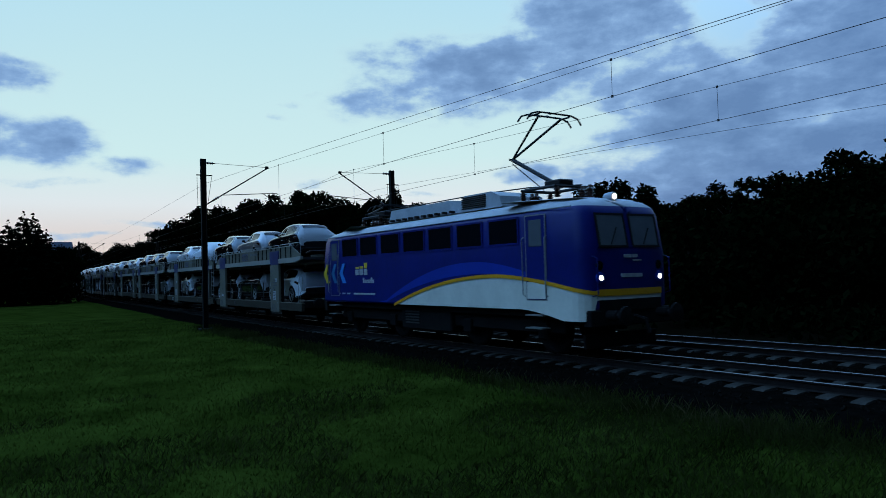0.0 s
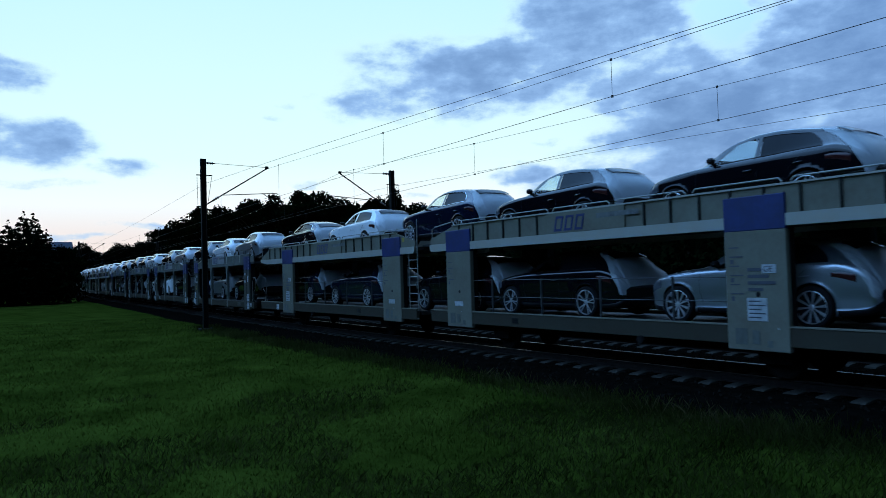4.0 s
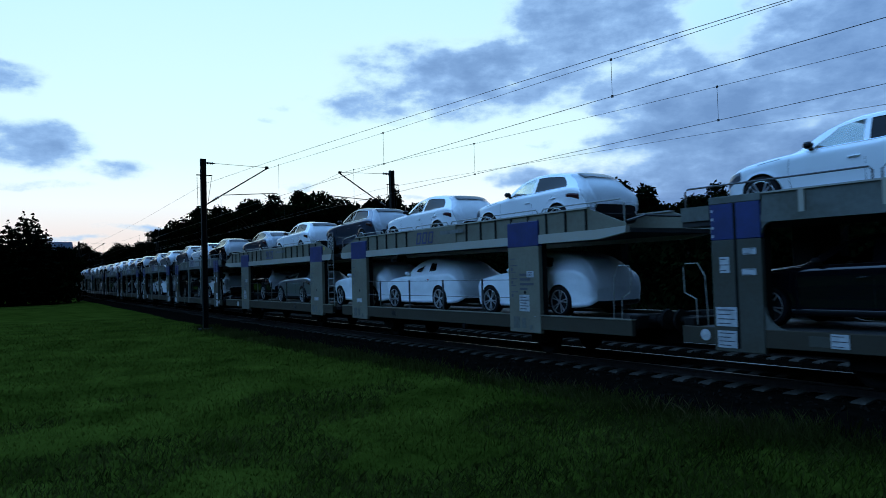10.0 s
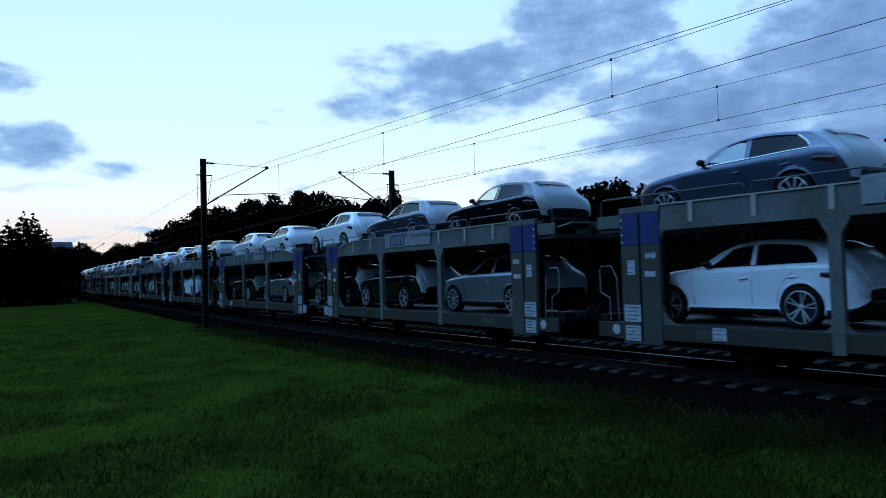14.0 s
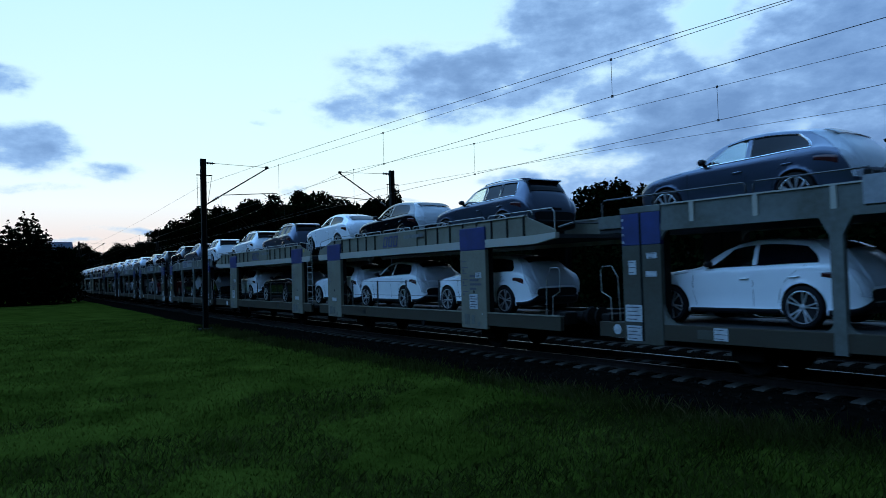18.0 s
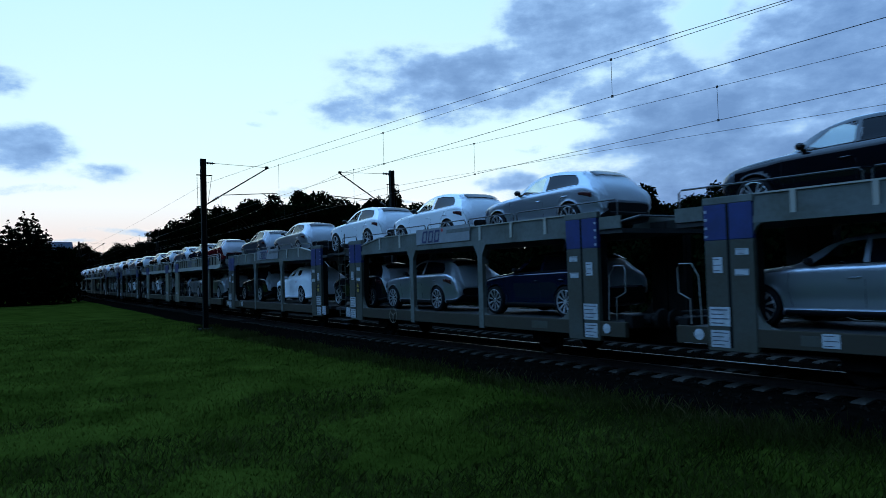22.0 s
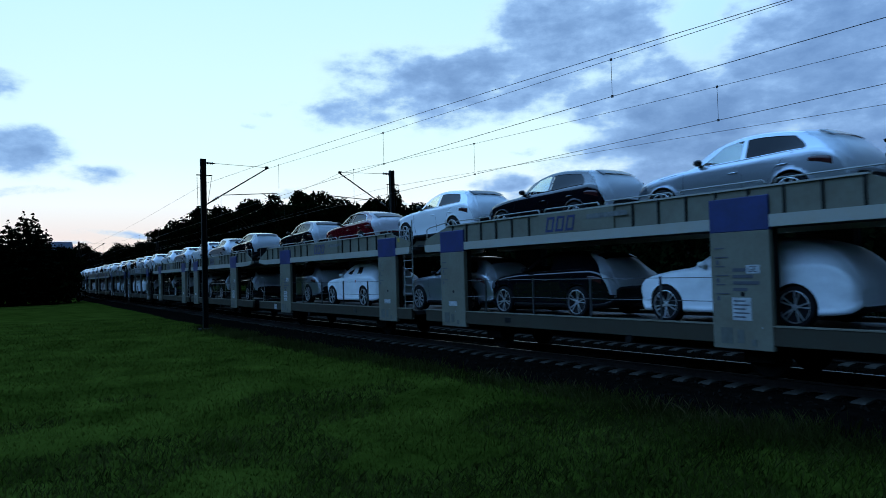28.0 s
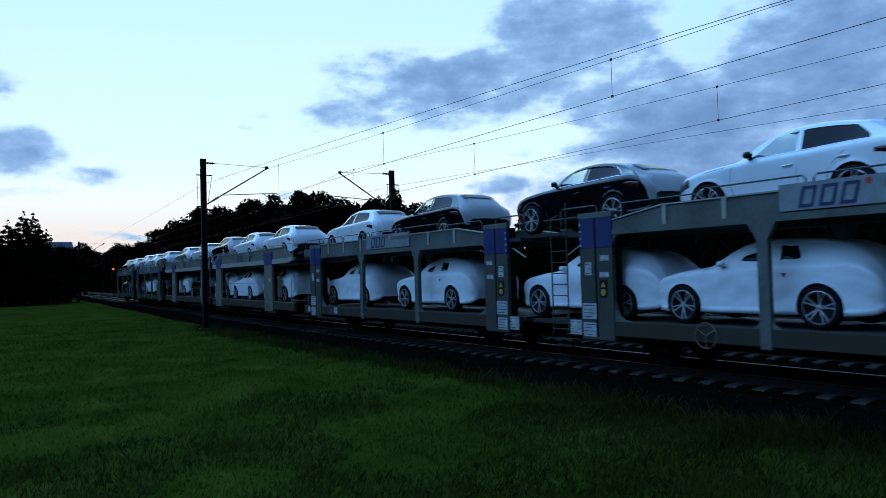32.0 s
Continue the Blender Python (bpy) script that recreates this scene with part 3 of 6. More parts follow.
# ---- overhead line
def mast(s, off, side):
    """A steel mast with its bracket; side: +1 when the track lies on the far side of the mast."""
    m = thing("catenary_mast", "dark steel overhead-line mast with bracket arm and insulators", "mast", "overhead line masts")
    m.matrix_basis = on_track(s, off)
    bm = bmesh.new()
    for y0, y1, x0, x1 in ((-0.13, -0.11, -0.12, 0.12), (0.11, 0.13, -0.12, 0.12), (-0.11, 0.11, -0.008, 0.008)):
        bx(bm, x0, x1, y0, y1, 0.0, 8.45 - GROUND + 0.0)
    part("post", bm, M_MAST, m, at=pose(0, 0, GROUND - 0.05))
    part("footing", block(-0.35, 0.35, -0.35, 0.35, GROUND - 0.15, GROUND + 0.12, 0.03), M_CONCRETE, m, "concrete footing")
    k = side
    part("bracket_arm", tubes([[(0, 0.15 * k, 6.05), (0, 3.45 * k, 8.12)]], 0.035), M_MAST, m)
    part("top_tie", tubes([[(0, 0.12 * k, 8.2), (0, 3.4 * k, 8.12)]], 0.012), M_WIRE, m)
    part("registration_arm", tubes([[(0, 0.95 * k, 6.55), (0, 3.9 * k, 6.75)], [(0, 3.1 * k, 6.72), (0, 3.5 * k, 6.44)]], 0.022), M_MAST, m)
    part("cap_clamp", block(-0.05, 0.05, 3.35 * k - 0.08, 3.35 * k + 0.08, 8.06, 8.18), M_MAST, m)
    for y, z in ((0.34, 8.19), (0.62, 6.35)):
        ins = lathe([(0.02, -0.25)] + [(r, a) for i in range(4) for r, a in ((0.075, -0.2 + 0.11 * i), (0.028, -0.15 + 0.11 * i))] + [(0.02, 0.25)], 8)
        part("insulator", ins, M_INSUL, m, "brown ribbed insulator", at=pose(0, y * k, z, 0 if z > 7 else 32 * k))
    part("cross_arm", tubes([[(0, -0.35, 7.55), (0, 0.45, 7.55)]], 0.03), M_MAST, m)
    part("earth_wire", tubes([[(0.06, -0.33, 7.5), (0.05, -0.3, 6.0)], [(0.05, 0.42, 7.5), (0.05, 0.2, 6.1)]], 0.012), M_WIRE, m)
    return m


MAST_S = (43.0, -37.7, -119.0, -200.0, -281.0, -362.0)


def wire(name, r, pts, label, droppers=()):
    w = thing(name, label, "overhead wire", "overhead wires")
    bm = bmesh.new()
    tube(bm, [(*track(s, o)[:2], z) for s, o, z in pts], r, 5)
    part("conductor", bm, M_WIRE, w)
    for (s, o, z0, z1) in droppers:
        d = bmesh.new()
        x, y, _ = track(s, o)
        tube(d, [(x, y, z0), (x, y, z1)], 0.006, 4)
        bx(d, x - 0.025, x + 0.025, y - 0.02, y + 0.02, z0 - 0.03, z0 + 0.03)
        bx(d, x - 0.025, x + 0.025, y - 0.02, y + 0.02, z1 - 0.03, z1 + 0.03)
        part("dropper", d, M_WIRE, w)
    return w


def build_overhead():
    for s in MAST_S[1:]:
        mast(s, -3.5, 1)
        mast(s - 0.3, TRACK_GAP + 3.3, -1)
    for c, zc, low, high, name in ((0.0, 6.42, 7.22, 8.12, "near"), (TRACK_GAP, 6.24, 7.05, 8.12, "far")):
        def sag(s):
            for a, b in zip(MAST_S, MAST_S[1:]):
                if b <= s <= a:
                    u = (s - (a + b) / 2) / ((a - b) / 2)
                    return low + (high - low) * u * u
            return high
        span = [43 - 405 * i / 160 for i in range(161)]
        wire("catenary_wire", 0.0065, [(s, c, sag(s)) for s in span], "thin messenger wire with droppers above the track",
             [(s, c, sag(s), zc) for s in [-0.2 - 12.0 * i for i in range(16)]])
        wire("contact_wire", 0.008, [(s, c, zc) for s in span], "straight copper contact wire above the track")
    wire("feeder_wire", 0.0065, [(s, -3.0, 6.05 + 0.034 * abs(s + 2) if s > -37.7 else 7.35 - 0.3 * math.sin(math.pi * min(1, (-37.7 - s) / 81)))
                                for s in [10 - 128 * i / 60 for i in range(61)]], "thin feeder wire slung from mast to mast")
    wire("feeder_wire", 0.0065, [(s, 7.0, 6.0 + 0.0347 * abs(s) if s > -38 else 7.32 - 0.3 * math.sin(math.pi * min(1, (-38 - s) / 81)))
                                for s in [10 - 128 * i / 60 for i in range(61)]], "thin feeder wire slung from mast to mast")
    sig = thing("railway_signal", "dark signal post with a lit red lamp", "signal")
    sig.matrix_basis = on_track(-128.0, 2.1, 0.0)
    part("post", tubes([[(0, 0, -0.3), (0, 0, 3.6)]], 0.07), M_MAST, sig)
    part("lamp_box", block(0.0, 0.3, -0.3, 0.3, 3.2, 4.7, 0.04), M_TRIM, sig)
    part("lamp", lathe([(0.02, 0.33), (0.14, 0.32), (0.14, 0.29)], 10, "x"), M_SIGNAL, sig, "lit red lamp", at=pose(0, 0, 4.35))


# ---- woods
def leaf_cloud(rng, blobs, count, size):
    """Small leaf quads over and in ellipsoid blobs (x, y, z, rx, rz)."""
    verts, faces = [], []
    weight = np.array([b[3] ** 2 * b[4] for b in blobs])
    pick = rng.choice(len(blobs), count, p=weight / weight.sum())
    d = rng.normal(size=(count, 3))
    d /= np.linalg.norm(d, axis=1)[:, None]
    rad = rng.random(count) ** 0.35 * (0.85 + 0.3 * rng.random(count))
    for i in range(count):
        x, y, z, rx, rz = blobs[pick[i]]
        p = np.array((x + d[i, 0] * rad[i] * rx, y + d[i, 1] * rad[i] * rx, z + d[i, 2] * rad[i] * rz))
        u = rng.normal(size=3)
        v = np.cross(u, rng.normal(size=3))
        u, v = u / np.linalg.norm(u), v / np.linalg.norm(v)
        s = size * rng.uniform(0.6, 1.3)
        k = len(verts)
        verts += [tuple(p - u * s), tuple(p + v * s * 0.6), tuple(p + u * s), tuple(p - v * s * 0.6)]
        faces.append((k, k + 1, k + 2, k + 3))
    return verts, faces


def tree_proto(seed, conifer=False, leaf=None):
    """A tree ten metres high at the origin: tapered trunk, limbs, and a crown of small leaves."""
    rng = np.random.default_rng(seed)
    t = thing("tree", "dark leafy tree at the wood's edge" if not conifer else "dark spruce at the field's edge", "tree", "trees")
    bm = bmesh.new()
    tube(bm, [(0, 0, -0.3), (0.05, 0.02, 2.5), (-0.05, 0.06, 5.0), (0.02, 0.0, 9.6 if conifer else 7.5)], 0.13, 7)
    for v in bm.verts:
        f = max(0.12, 1.25 - v.co.z * 0.12)
        v.co.x *= f
        v.co.y *= f
    blobs = []
    if conifer:
        for i in range(15):
            z = 1.2 + 8.6 * i / 15
            r = 2.1 * (1 - z / 10.4) + 0.12
            for k in range(5):
                a = k * 1.2566 + i * 0.7 + rng.uniform(-0.3, 0.3)
                rr = r * rng.uniform(0.45, 0.8)
                blobs.append((rr * math.cos(a), rr * math.sin(a), z - 0.12 * rr, r * 0.42, 0.28))
                tube(bm, [(0, 0, z), (rr * math.cos(a), rr * math.sin(a), z - 0.15)], 0.025, 4)
        blobs.append((0, 0, 9.7, 0.12, 0.55))
    else:
        for i in range(20):
            a, z = rng.uniform(0, 6.283), rng.uniform(2.2, 8.9)
            w = 2.3 * math.sin(math.pi * min(1, (z - 0.6) / 9.8)) ** 0.7
            r = w * rng.uniform(0.25, 0.95)
            p = (r * math.cos(a), r * math.sin(a), z)
            blobs.append((*p, rng.uniform(0.55, 1.1), rng.uniform(0.5, 0.95)))
            tube(bm, [(0, 0, max(1.5, z - 1.6)), (p[0] * 0.6, p[1] * 0.6, z - 0.5), p], 0.035, 4)
    part("trunk", bm, M_BARK, t)
    v, f = leaf_cloud(rng, blobs, 3600 if not conifer else 6000, 0.17 if not conifer else 0.16)
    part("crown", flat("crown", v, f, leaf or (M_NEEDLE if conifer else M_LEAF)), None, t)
    return t


def plant(proto, deg, dist, height, wide=1.0, z=GROUND):
    x, y = bearing(deg, dist)
    k = height / 10.0
    t = copy_thing(proto, pose(x, y, z, 0, 0, random.uniform(0, 360)))
    t.scale = (k * wide, k * wide, k)
    return t


def build_woods():
    protos = [tree_proto(11), tree_proto(12, leaf=M_LEAF2), tree_proto(13)]
    spruce = tree_proto(14, True)
    rnd = random.Random(3)
    pick = lambda: protos[rnd.randrange(3)]
    # far side, along the line towards the vanishing end
    crest = curve(((13.4, 3.6), (14.0, 4.2), (15.6, 5.2), (18.2, 5.7), (21.8, 6.15), (25.5, 6.5), (28.2, 6.25), (30.0, 6.4), (31.6, 6.1), (33.5, 5.5)))
    for i in range(44):
        u = i / 43
        deg = 13.6 + 19.4 * u + rnd.uniform(-0.25, 0.25)
        d = 128 - 45 * u + rnd.uniform(-4, 8)
        top = d * math.tan(radians(crest(deg))) + 2.14 - GROUND
        plant(pick(), deg, d, top * rnd.uniform(0.98, 1.14), rnd.uniform(0.85, 1.1))
    for i in range(26):
        u = i / 25
        plant(pick(), 6.0 + 9.0 * u + rnd.uniform(-0.2, 0.2), 265 + rnd.uniform(-15, 25), (15.5 + 2.5 * u) * rnd.uniform(0.85, 1.1), 1.3)
    for i in range(14):
        plant(pick(), 31.5 + 13.0 * i / 13 + rnd.uniform(-0.4, 0.4), 105 + rnd.uniform(-6, 10), 10.2 * rnd.uniform(0.8, 1.15), 1.4)
    for i in range(10):
        plant(pick(), 44.8 + 8.6 * i / 9 + rnd.uniform(-0.3, 0.3), 60 + rnd.uniform(-3, 5), 9.7 * rnd.uniform(0.85, 1.1), 1.2)
    for i in range(30):
        u = i / 29
        d = 46 - 10 * u + rnd.uniform(-2, 7)
        plant(pick(), 52.5 + 19 * u + rnd.uniform(-0.5, 0.5), d, (6.9 + 1.6 * u) * d / (46 - 10 * u) * rnd.uniform(0.86, 1.06), 1.1)
    # spruces and round trees on the camera's side of the line
    for deg, d, h in ((3.0, 112, 10.5), (4.0, 108, 11.0), (4.9, 110, 12.3), (5.5, 107, 11.8), (6.3, 111, 10.0), (2.1, 106, 12.0), (1.0, 108, 12.5), (3.5, 106, 9.5), (4.5, 105, 10.0), (5.9, 106, 10.2)):
        plant(spruce, deg, d, h, 1.6)
    for deg, d, h in ((7.0, 110, 8.9), (7.7, 112, 8.2), (5.8, 116, 9.3), (4.4, 118, 9.0), (7.3, 108, 6.2), (2.6, 120, 9.5), (6.4, 104, 5.2), (3.4, 102, 5.6), (0.2, 110, 10)):
        plant(pick(), deg, d, h, 1.15)
    for o in protos + [spruce]:
        o.matrix_basis = pose(-150 - 9 * (protos + [spruce]).index(o), 70, GROUND)
    # thick undergrowth that closes the wood below the crowns
    rng = np.random.default_rng(21)
    blobs = []
    for i in range(150):
        deg = rng.uniform(44, 73)
        x, y = bearing(deg, (34 if deg > 54 else 52) + rng.uniform(-3, 8))
        blobs.append((x, y, GROUND + rng.uniform(0.6, 4.2), rng.uniform(1.0, 2.0), rng.uniform(0.9, 1.5)))
    for i in range(260):
        x, y, _ = track(rng.uniform(-70, 25), rng.uniform(9.0, 17.0))
        blobs.append((x, y, GROUND + rng.uniform(0.0, 0.8), rng.uniform(0.7, 1.5), rng.uniform(0.5, 0.9)))
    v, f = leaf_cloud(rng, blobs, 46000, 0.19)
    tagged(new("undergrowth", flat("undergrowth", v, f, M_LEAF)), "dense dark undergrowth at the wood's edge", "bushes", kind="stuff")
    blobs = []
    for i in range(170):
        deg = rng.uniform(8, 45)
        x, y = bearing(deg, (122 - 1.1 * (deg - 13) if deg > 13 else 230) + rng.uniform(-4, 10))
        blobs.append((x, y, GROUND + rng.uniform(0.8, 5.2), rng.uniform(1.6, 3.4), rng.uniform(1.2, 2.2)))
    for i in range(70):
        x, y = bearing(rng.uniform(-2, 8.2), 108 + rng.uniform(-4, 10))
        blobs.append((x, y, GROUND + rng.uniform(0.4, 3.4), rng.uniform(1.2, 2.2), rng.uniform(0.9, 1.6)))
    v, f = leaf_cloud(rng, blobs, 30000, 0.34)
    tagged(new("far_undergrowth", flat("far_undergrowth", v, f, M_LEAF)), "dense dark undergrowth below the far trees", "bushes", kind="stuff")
    # dark forest floor and inner wood behind the edge, plus added light-blocking walls out of view
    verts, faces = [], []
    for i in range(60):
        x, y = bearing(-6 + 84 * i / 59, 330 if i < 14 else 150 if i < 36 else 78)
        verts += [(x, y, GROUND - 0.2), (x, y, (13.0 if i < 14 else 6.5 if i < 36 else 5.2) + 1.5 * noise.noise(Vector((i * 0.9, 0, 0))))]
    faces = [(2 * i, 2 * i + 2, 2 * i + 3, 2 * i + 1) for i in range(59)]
    # added ring outside the view: cuts low sky light and darkens reflections
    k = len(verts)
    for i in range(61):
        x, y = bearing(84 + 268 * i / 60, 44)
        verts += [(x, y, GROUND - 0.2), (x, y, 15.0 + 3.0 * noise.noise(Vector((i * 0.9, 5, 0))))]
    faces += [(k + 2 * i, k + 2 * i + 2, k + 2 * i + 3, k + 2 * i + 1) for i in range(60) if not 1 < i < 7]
    # added wall out of view: keeps the bright horizon off the far cars' sides
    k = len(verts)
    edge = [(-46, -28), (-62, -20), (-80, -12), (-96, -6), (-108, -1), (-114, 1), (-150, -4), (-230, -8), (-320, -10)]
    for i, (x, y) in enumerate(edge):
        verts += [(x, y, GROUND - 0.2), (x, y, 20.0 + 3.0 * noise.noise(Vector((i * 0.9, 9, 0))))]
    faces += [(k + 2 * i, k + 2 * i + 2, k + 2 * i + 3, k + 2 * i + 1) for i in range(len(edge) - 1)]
    tagged(new("backdrop_forest_and_screens", flat("backdrop_forest_and_screens", verts, faces, M_LEAF)), "solid dark mass of the forest behind, with added unseen walls that block light", "forest", kind="structure")


def build_house():
    x, y = bearing(7.15, 300)
    h = thing("apartment_block", "pale rendered building with a slate roof above the trees", "building")
    h.matrix_basis = pose(x, y, GROUND, 0, 0, 8)
    part("wall", block(-5, 5, -2.6, 2.6, 0, 15.2, 0.1), M_HOUSE, h)
    bm = bmesh.new()
    prism(bm, [(-5.4, 15.2), (5.4, 15.2), (4.0, 18.0), (-4.0, 18.0)], -3.0, 3.0)
    part("roof", bm, M_SLATE, h)
    for i in range(3):
        for j in range(3):
            part("window", block(5.0, 5.06, -2.0 + 1.6 * j, -1.0 + 1.6 * j, 3.0 + 4.2 * i, 4.6 + 4.2 * i), M_GLASS, h)


build_ground()
TRACKS = build_track()
build_stones()
build_grass()
build_overhead()
build_woods()
build_house()


# ---- locomotive: local x runs along the train, the camera's side is -y, z from the rail's top
LOCO_L, LOCO_W = 7.56, 1.5


def loco_outline(d, inset=0.0, nose=0.0):
    """A point on the body's plan, d metres from the middle of the camera's side towards the front, round it."""
    r, L, W = 0.42, LOCO_L - nose, LOCO_W - inset
    a, q, f = L - r, r * math.pi / 2, W - r
    if d <= a:
        return d, -W
    if d <= a + q:
        t = (d - a) / r
        return a + r * math.sin(t), -W + r - r * math.cos(t)
    y = -f + (d - a - q)
    return L + 0.06 * (1 - (y / f) ** 2), y


def loco_shell():
    """Body rings from the skirt to the roof, both ends alike."""
    half_d = LOCO_L - 0.42 + 0.42 * math.pi / 2 + (LOCO_W - 0.42)
    ds = [0, 2, 4, 6, LOCO_L - 0.42] + [LOCO_L - 0.42 + 0.66 * i / 5 for i in range(1, 6)] + [half_d - (LOCO_W - 0.42) * (1 - i / 4) for i in range(1, 5)]
    bm = bmesh.new()
    rings = []
    for z, inset, nose in ((1.16, 0.05, 0.02), (1.22, 0.0, 0.0), (1.26, 0.0, 0.0), (2.5, 0.0, 0.0), (2.55, 0.0, 0.0), (3.45, 0.02, 0.16), (3.66, 0.08, 0.25), (3.80, 0.22, 0.42), (3.90, 0.45, 0.7), (3.96, 0.8, 1.1)):
        q = [loco_outline(d, inset, nose) for d in ds]
        q = q + [(x, -y) for x, y in q[:-1][::-1]]
        q = q + [(-x, y) for x, y in q[::-1]]
        seen = []
        for p in q:
            if not seen or (abs(p[0] - seen[-1][0]) + abs(p[1] - seen[-1][1])) > 1e-4:
                seen.append(p)
        if abs(seen[0][0] - seen[-1][0]) + abs(seen[0][1] - seen[-1][1]) < 1e-4:
            seen.pop()
        rings.append([bm.verts.new((x, y, z)) for x, y in seen])
    n = len(rings[0])
    for a, b in zip(rings, rings[1:]):
        for k in range(n):
            bm.faces.new((a[k], a[(k + 1) % n], b[(k + 1) % n], b[k]))
    bm.faces.new(rings[0]), bm.faces.new(rings[-1][::-1])
    bmesh.ops.recalc_face_normals(bm, faces=bm.faces)
    for f in bm.faces:
        f.smooth = True
        if min(v.co.z for v in f.verts) > 3.6:
            f.material_index = 1
    return to_mesh("body", bm, [M_LOCO, M_LOCOR])


def band(d0, d1, lo, hi, proud=0.006, steps=60):
    """A painted stripe that follows the body from d0 to d1 between two heights given as functions of d."""
    bm = bmesh.new()
    row = []
    for i in range(steps + 1):
        d = d0 + (d1 - d0) * i / steps
        x, y = loco_outline(d)
        x2, y2 = loco_outline(d + 0.01)
        nx, ny = (y2 - y), -(x2 - x)
        k = proud / max(1e-6, math.hypot(nx, ny))
        row.append((bm.verts.new((x + nx * k, y + ny * k, lo(d))), bm.verts.new((x + nx * k, y + ny * k, hi(d)))))
    for a, b in zip(row, row[1:]):
        bm.faces.new((a[0], b[0], b[1], a[1]))
    return bm


def frame_panel(x0, x1, z0, z1, y, w, r=0.06):
    """A frame round an opening in a side wall."""
    bm = bmesh.new()
    for a, b, c, d in ((x0 - w, x1 + w, z1, z1 + w), (x0 - w, x1 + w, z0 - w, z0), (x0 - w, x0, z0, z1), (x1, x1 + w, z0, z1)):
        bx(bm, a, b, y - 0.012, y + 0.012, c, d)
    return bm


def pantograph(parent, x, raised):
    g = new("pantograph")
    g.parent = parent
    g.matrix_basis = pose(x, 0, 4.05)
    lines_a = [[(-0.7, -0.55, 0.30), (0.7, -0.55, 0.30)], [(-0.7, 0.55, 0.30), (0.7, 0.55, 0.30)], [(-0.7, -0.55, 0.30), (-0.7, 0.55, 0.30)], [(0.7, -0.55, 0.30), (0.7, 0.55, 0.30)]]
    part("base_frame", tubes(lines_a, 0.045), M_TRIM, g)
    for sx in (-0.7, 0.7):
        for sy in (-0.5, 0.5):
            part("insulator", lathe([(0.05, 0.0)] + [(r, 0.03 + 0.06 * i + e) for i in range(4) for r, e in ((0.11, 0.0), (0.05, 0.03))] + [(0.05, 0.29)], 9, "z"), M_INSUL, g, "brown ribbed insulator", at=pose(sx, sy, 0.0))
    knee = (-1.75, 0.0, 1.36) if raised else (-1.3, 0.0, 0.52)
    top = (-0.05, 0.0, 2.28) if raised else (0.75, 0.0, 0.62)
    k1, k2 = Vector(knee), Vector(top)
    part("lower_arm", tubes([[(0.25, 0, 0.36), knee]], 0.06), M_TRIM, g)
    part("control_rod", tubes([[(-0.45, 0.05, 0.33), (k1.x - 0.08, 0.05, k1.z - 0.1)]], 0.016), M_TRIM, g)
    part("upper_arm", tubes([[k1, (k2.x, -0.42, k2.z)], [k1, (k2.x, 0.42, k2.z)], [k1 + Vector((0.0, -0.12, 0)), k1 + Vector((0.0, 0.12, 0))]], 0.034), M_TRIM, g)
    heads = []
    for dx in (-0.2, 0.2):
        heads.append([(k2.x + dx, -0.98, k2.z - 0.16), (k2.x + dx, -0.85, k2.z + 0.0), (k2.x + dx, -0.6, k2.z + 0.07), (k2.x + dx, 0.6, k2.z + 0.07), (k2.x + dx, 0.85, k2.z), (k2.x + dx, 0.98, k2.z - 0.16)])
    heads += [[(k2.x - 0.2, y, k2.z + 0.03), (k2.x + 0.2, y, k2.z + 0.03)] for y in (-0.55, 0.55)]
    part("contact_head", tubes(heads, 0.026), M_TRIM, g)
    part("spring_box", block(-0.1, 0.55, -0.25, 0.25, 0.33, 0.52, 0.03), M_TRIM, g)


def wheel_mesh(r=0.46):
    return to_mesh("wheel", lathe([(0.08, -0.09), (0.1, -0.03), (r * 0.55, 0.0), (r * 0.82, -0.02), (r, -0.05), (r, 0.04), (r + 0.028, 0.05), (r + 0.028, 0.08), (0.08, 0.08)], 24), M_UNDER, True)


def bogie(parent, x, wheels, base, r, wheel):
    b = part("bogie", block(x - base / 2 - 0.75, x + base / 2 + 0.75, -1.12, -0.96, r - 0.05, r + 0.32, 0.03), M_UNDER, parent, "black sprung bogie frame")
    part("side_frame", block(x - base / 2 - 0.75, x + base / 2 + 0.75, 0.96, 1.12, r - 0.05, r + 0.32, 0.03), M_UNDER, b)
    for k in range(wheels):
        wx = x - base / 2 + base * k / max(1, wheels - 1)
        for sy in (-1, 1):
            part("wheel", wheel, None, b, at=pose(wx, 0.76 * sy, r, 0, 0, 0 if sy < 0 else 180))
        part("axle_box", block(wx - 0.2, wx + 0.2, -1.2, -1.02, r - 0.2, r + 0.2, 0.03), M_UNDER, b)
        part("spring", block(wx - 0.5, wx + 0.5, -1.15, -1.05, r + 0.34, r + 0.44, 0.02), M_UNDER, b)


def buffers(parent, x, way, z=1.05):
    for sy in (-0.875, 0.875):
        part("buffer", lathe([(0.12, 0), (0.12, 0.3), (0.08, 0.32), (0.08, 0.5), (0.24, 0.52), (0.22, 0.58), (0.05, 0.6)], 14, "x"), M_UNDER, parent, at=pose(x, sy, z, 0, 0, 0 if way > 0 else 180))
    part("coupling", tubes([[(x, 0, z - 0.05), (x + 0.35 * way, 0, z - 0.12), (x + 0.45 * way, 0, z - 0.45)]], 0.05), M_UNDER, parent)


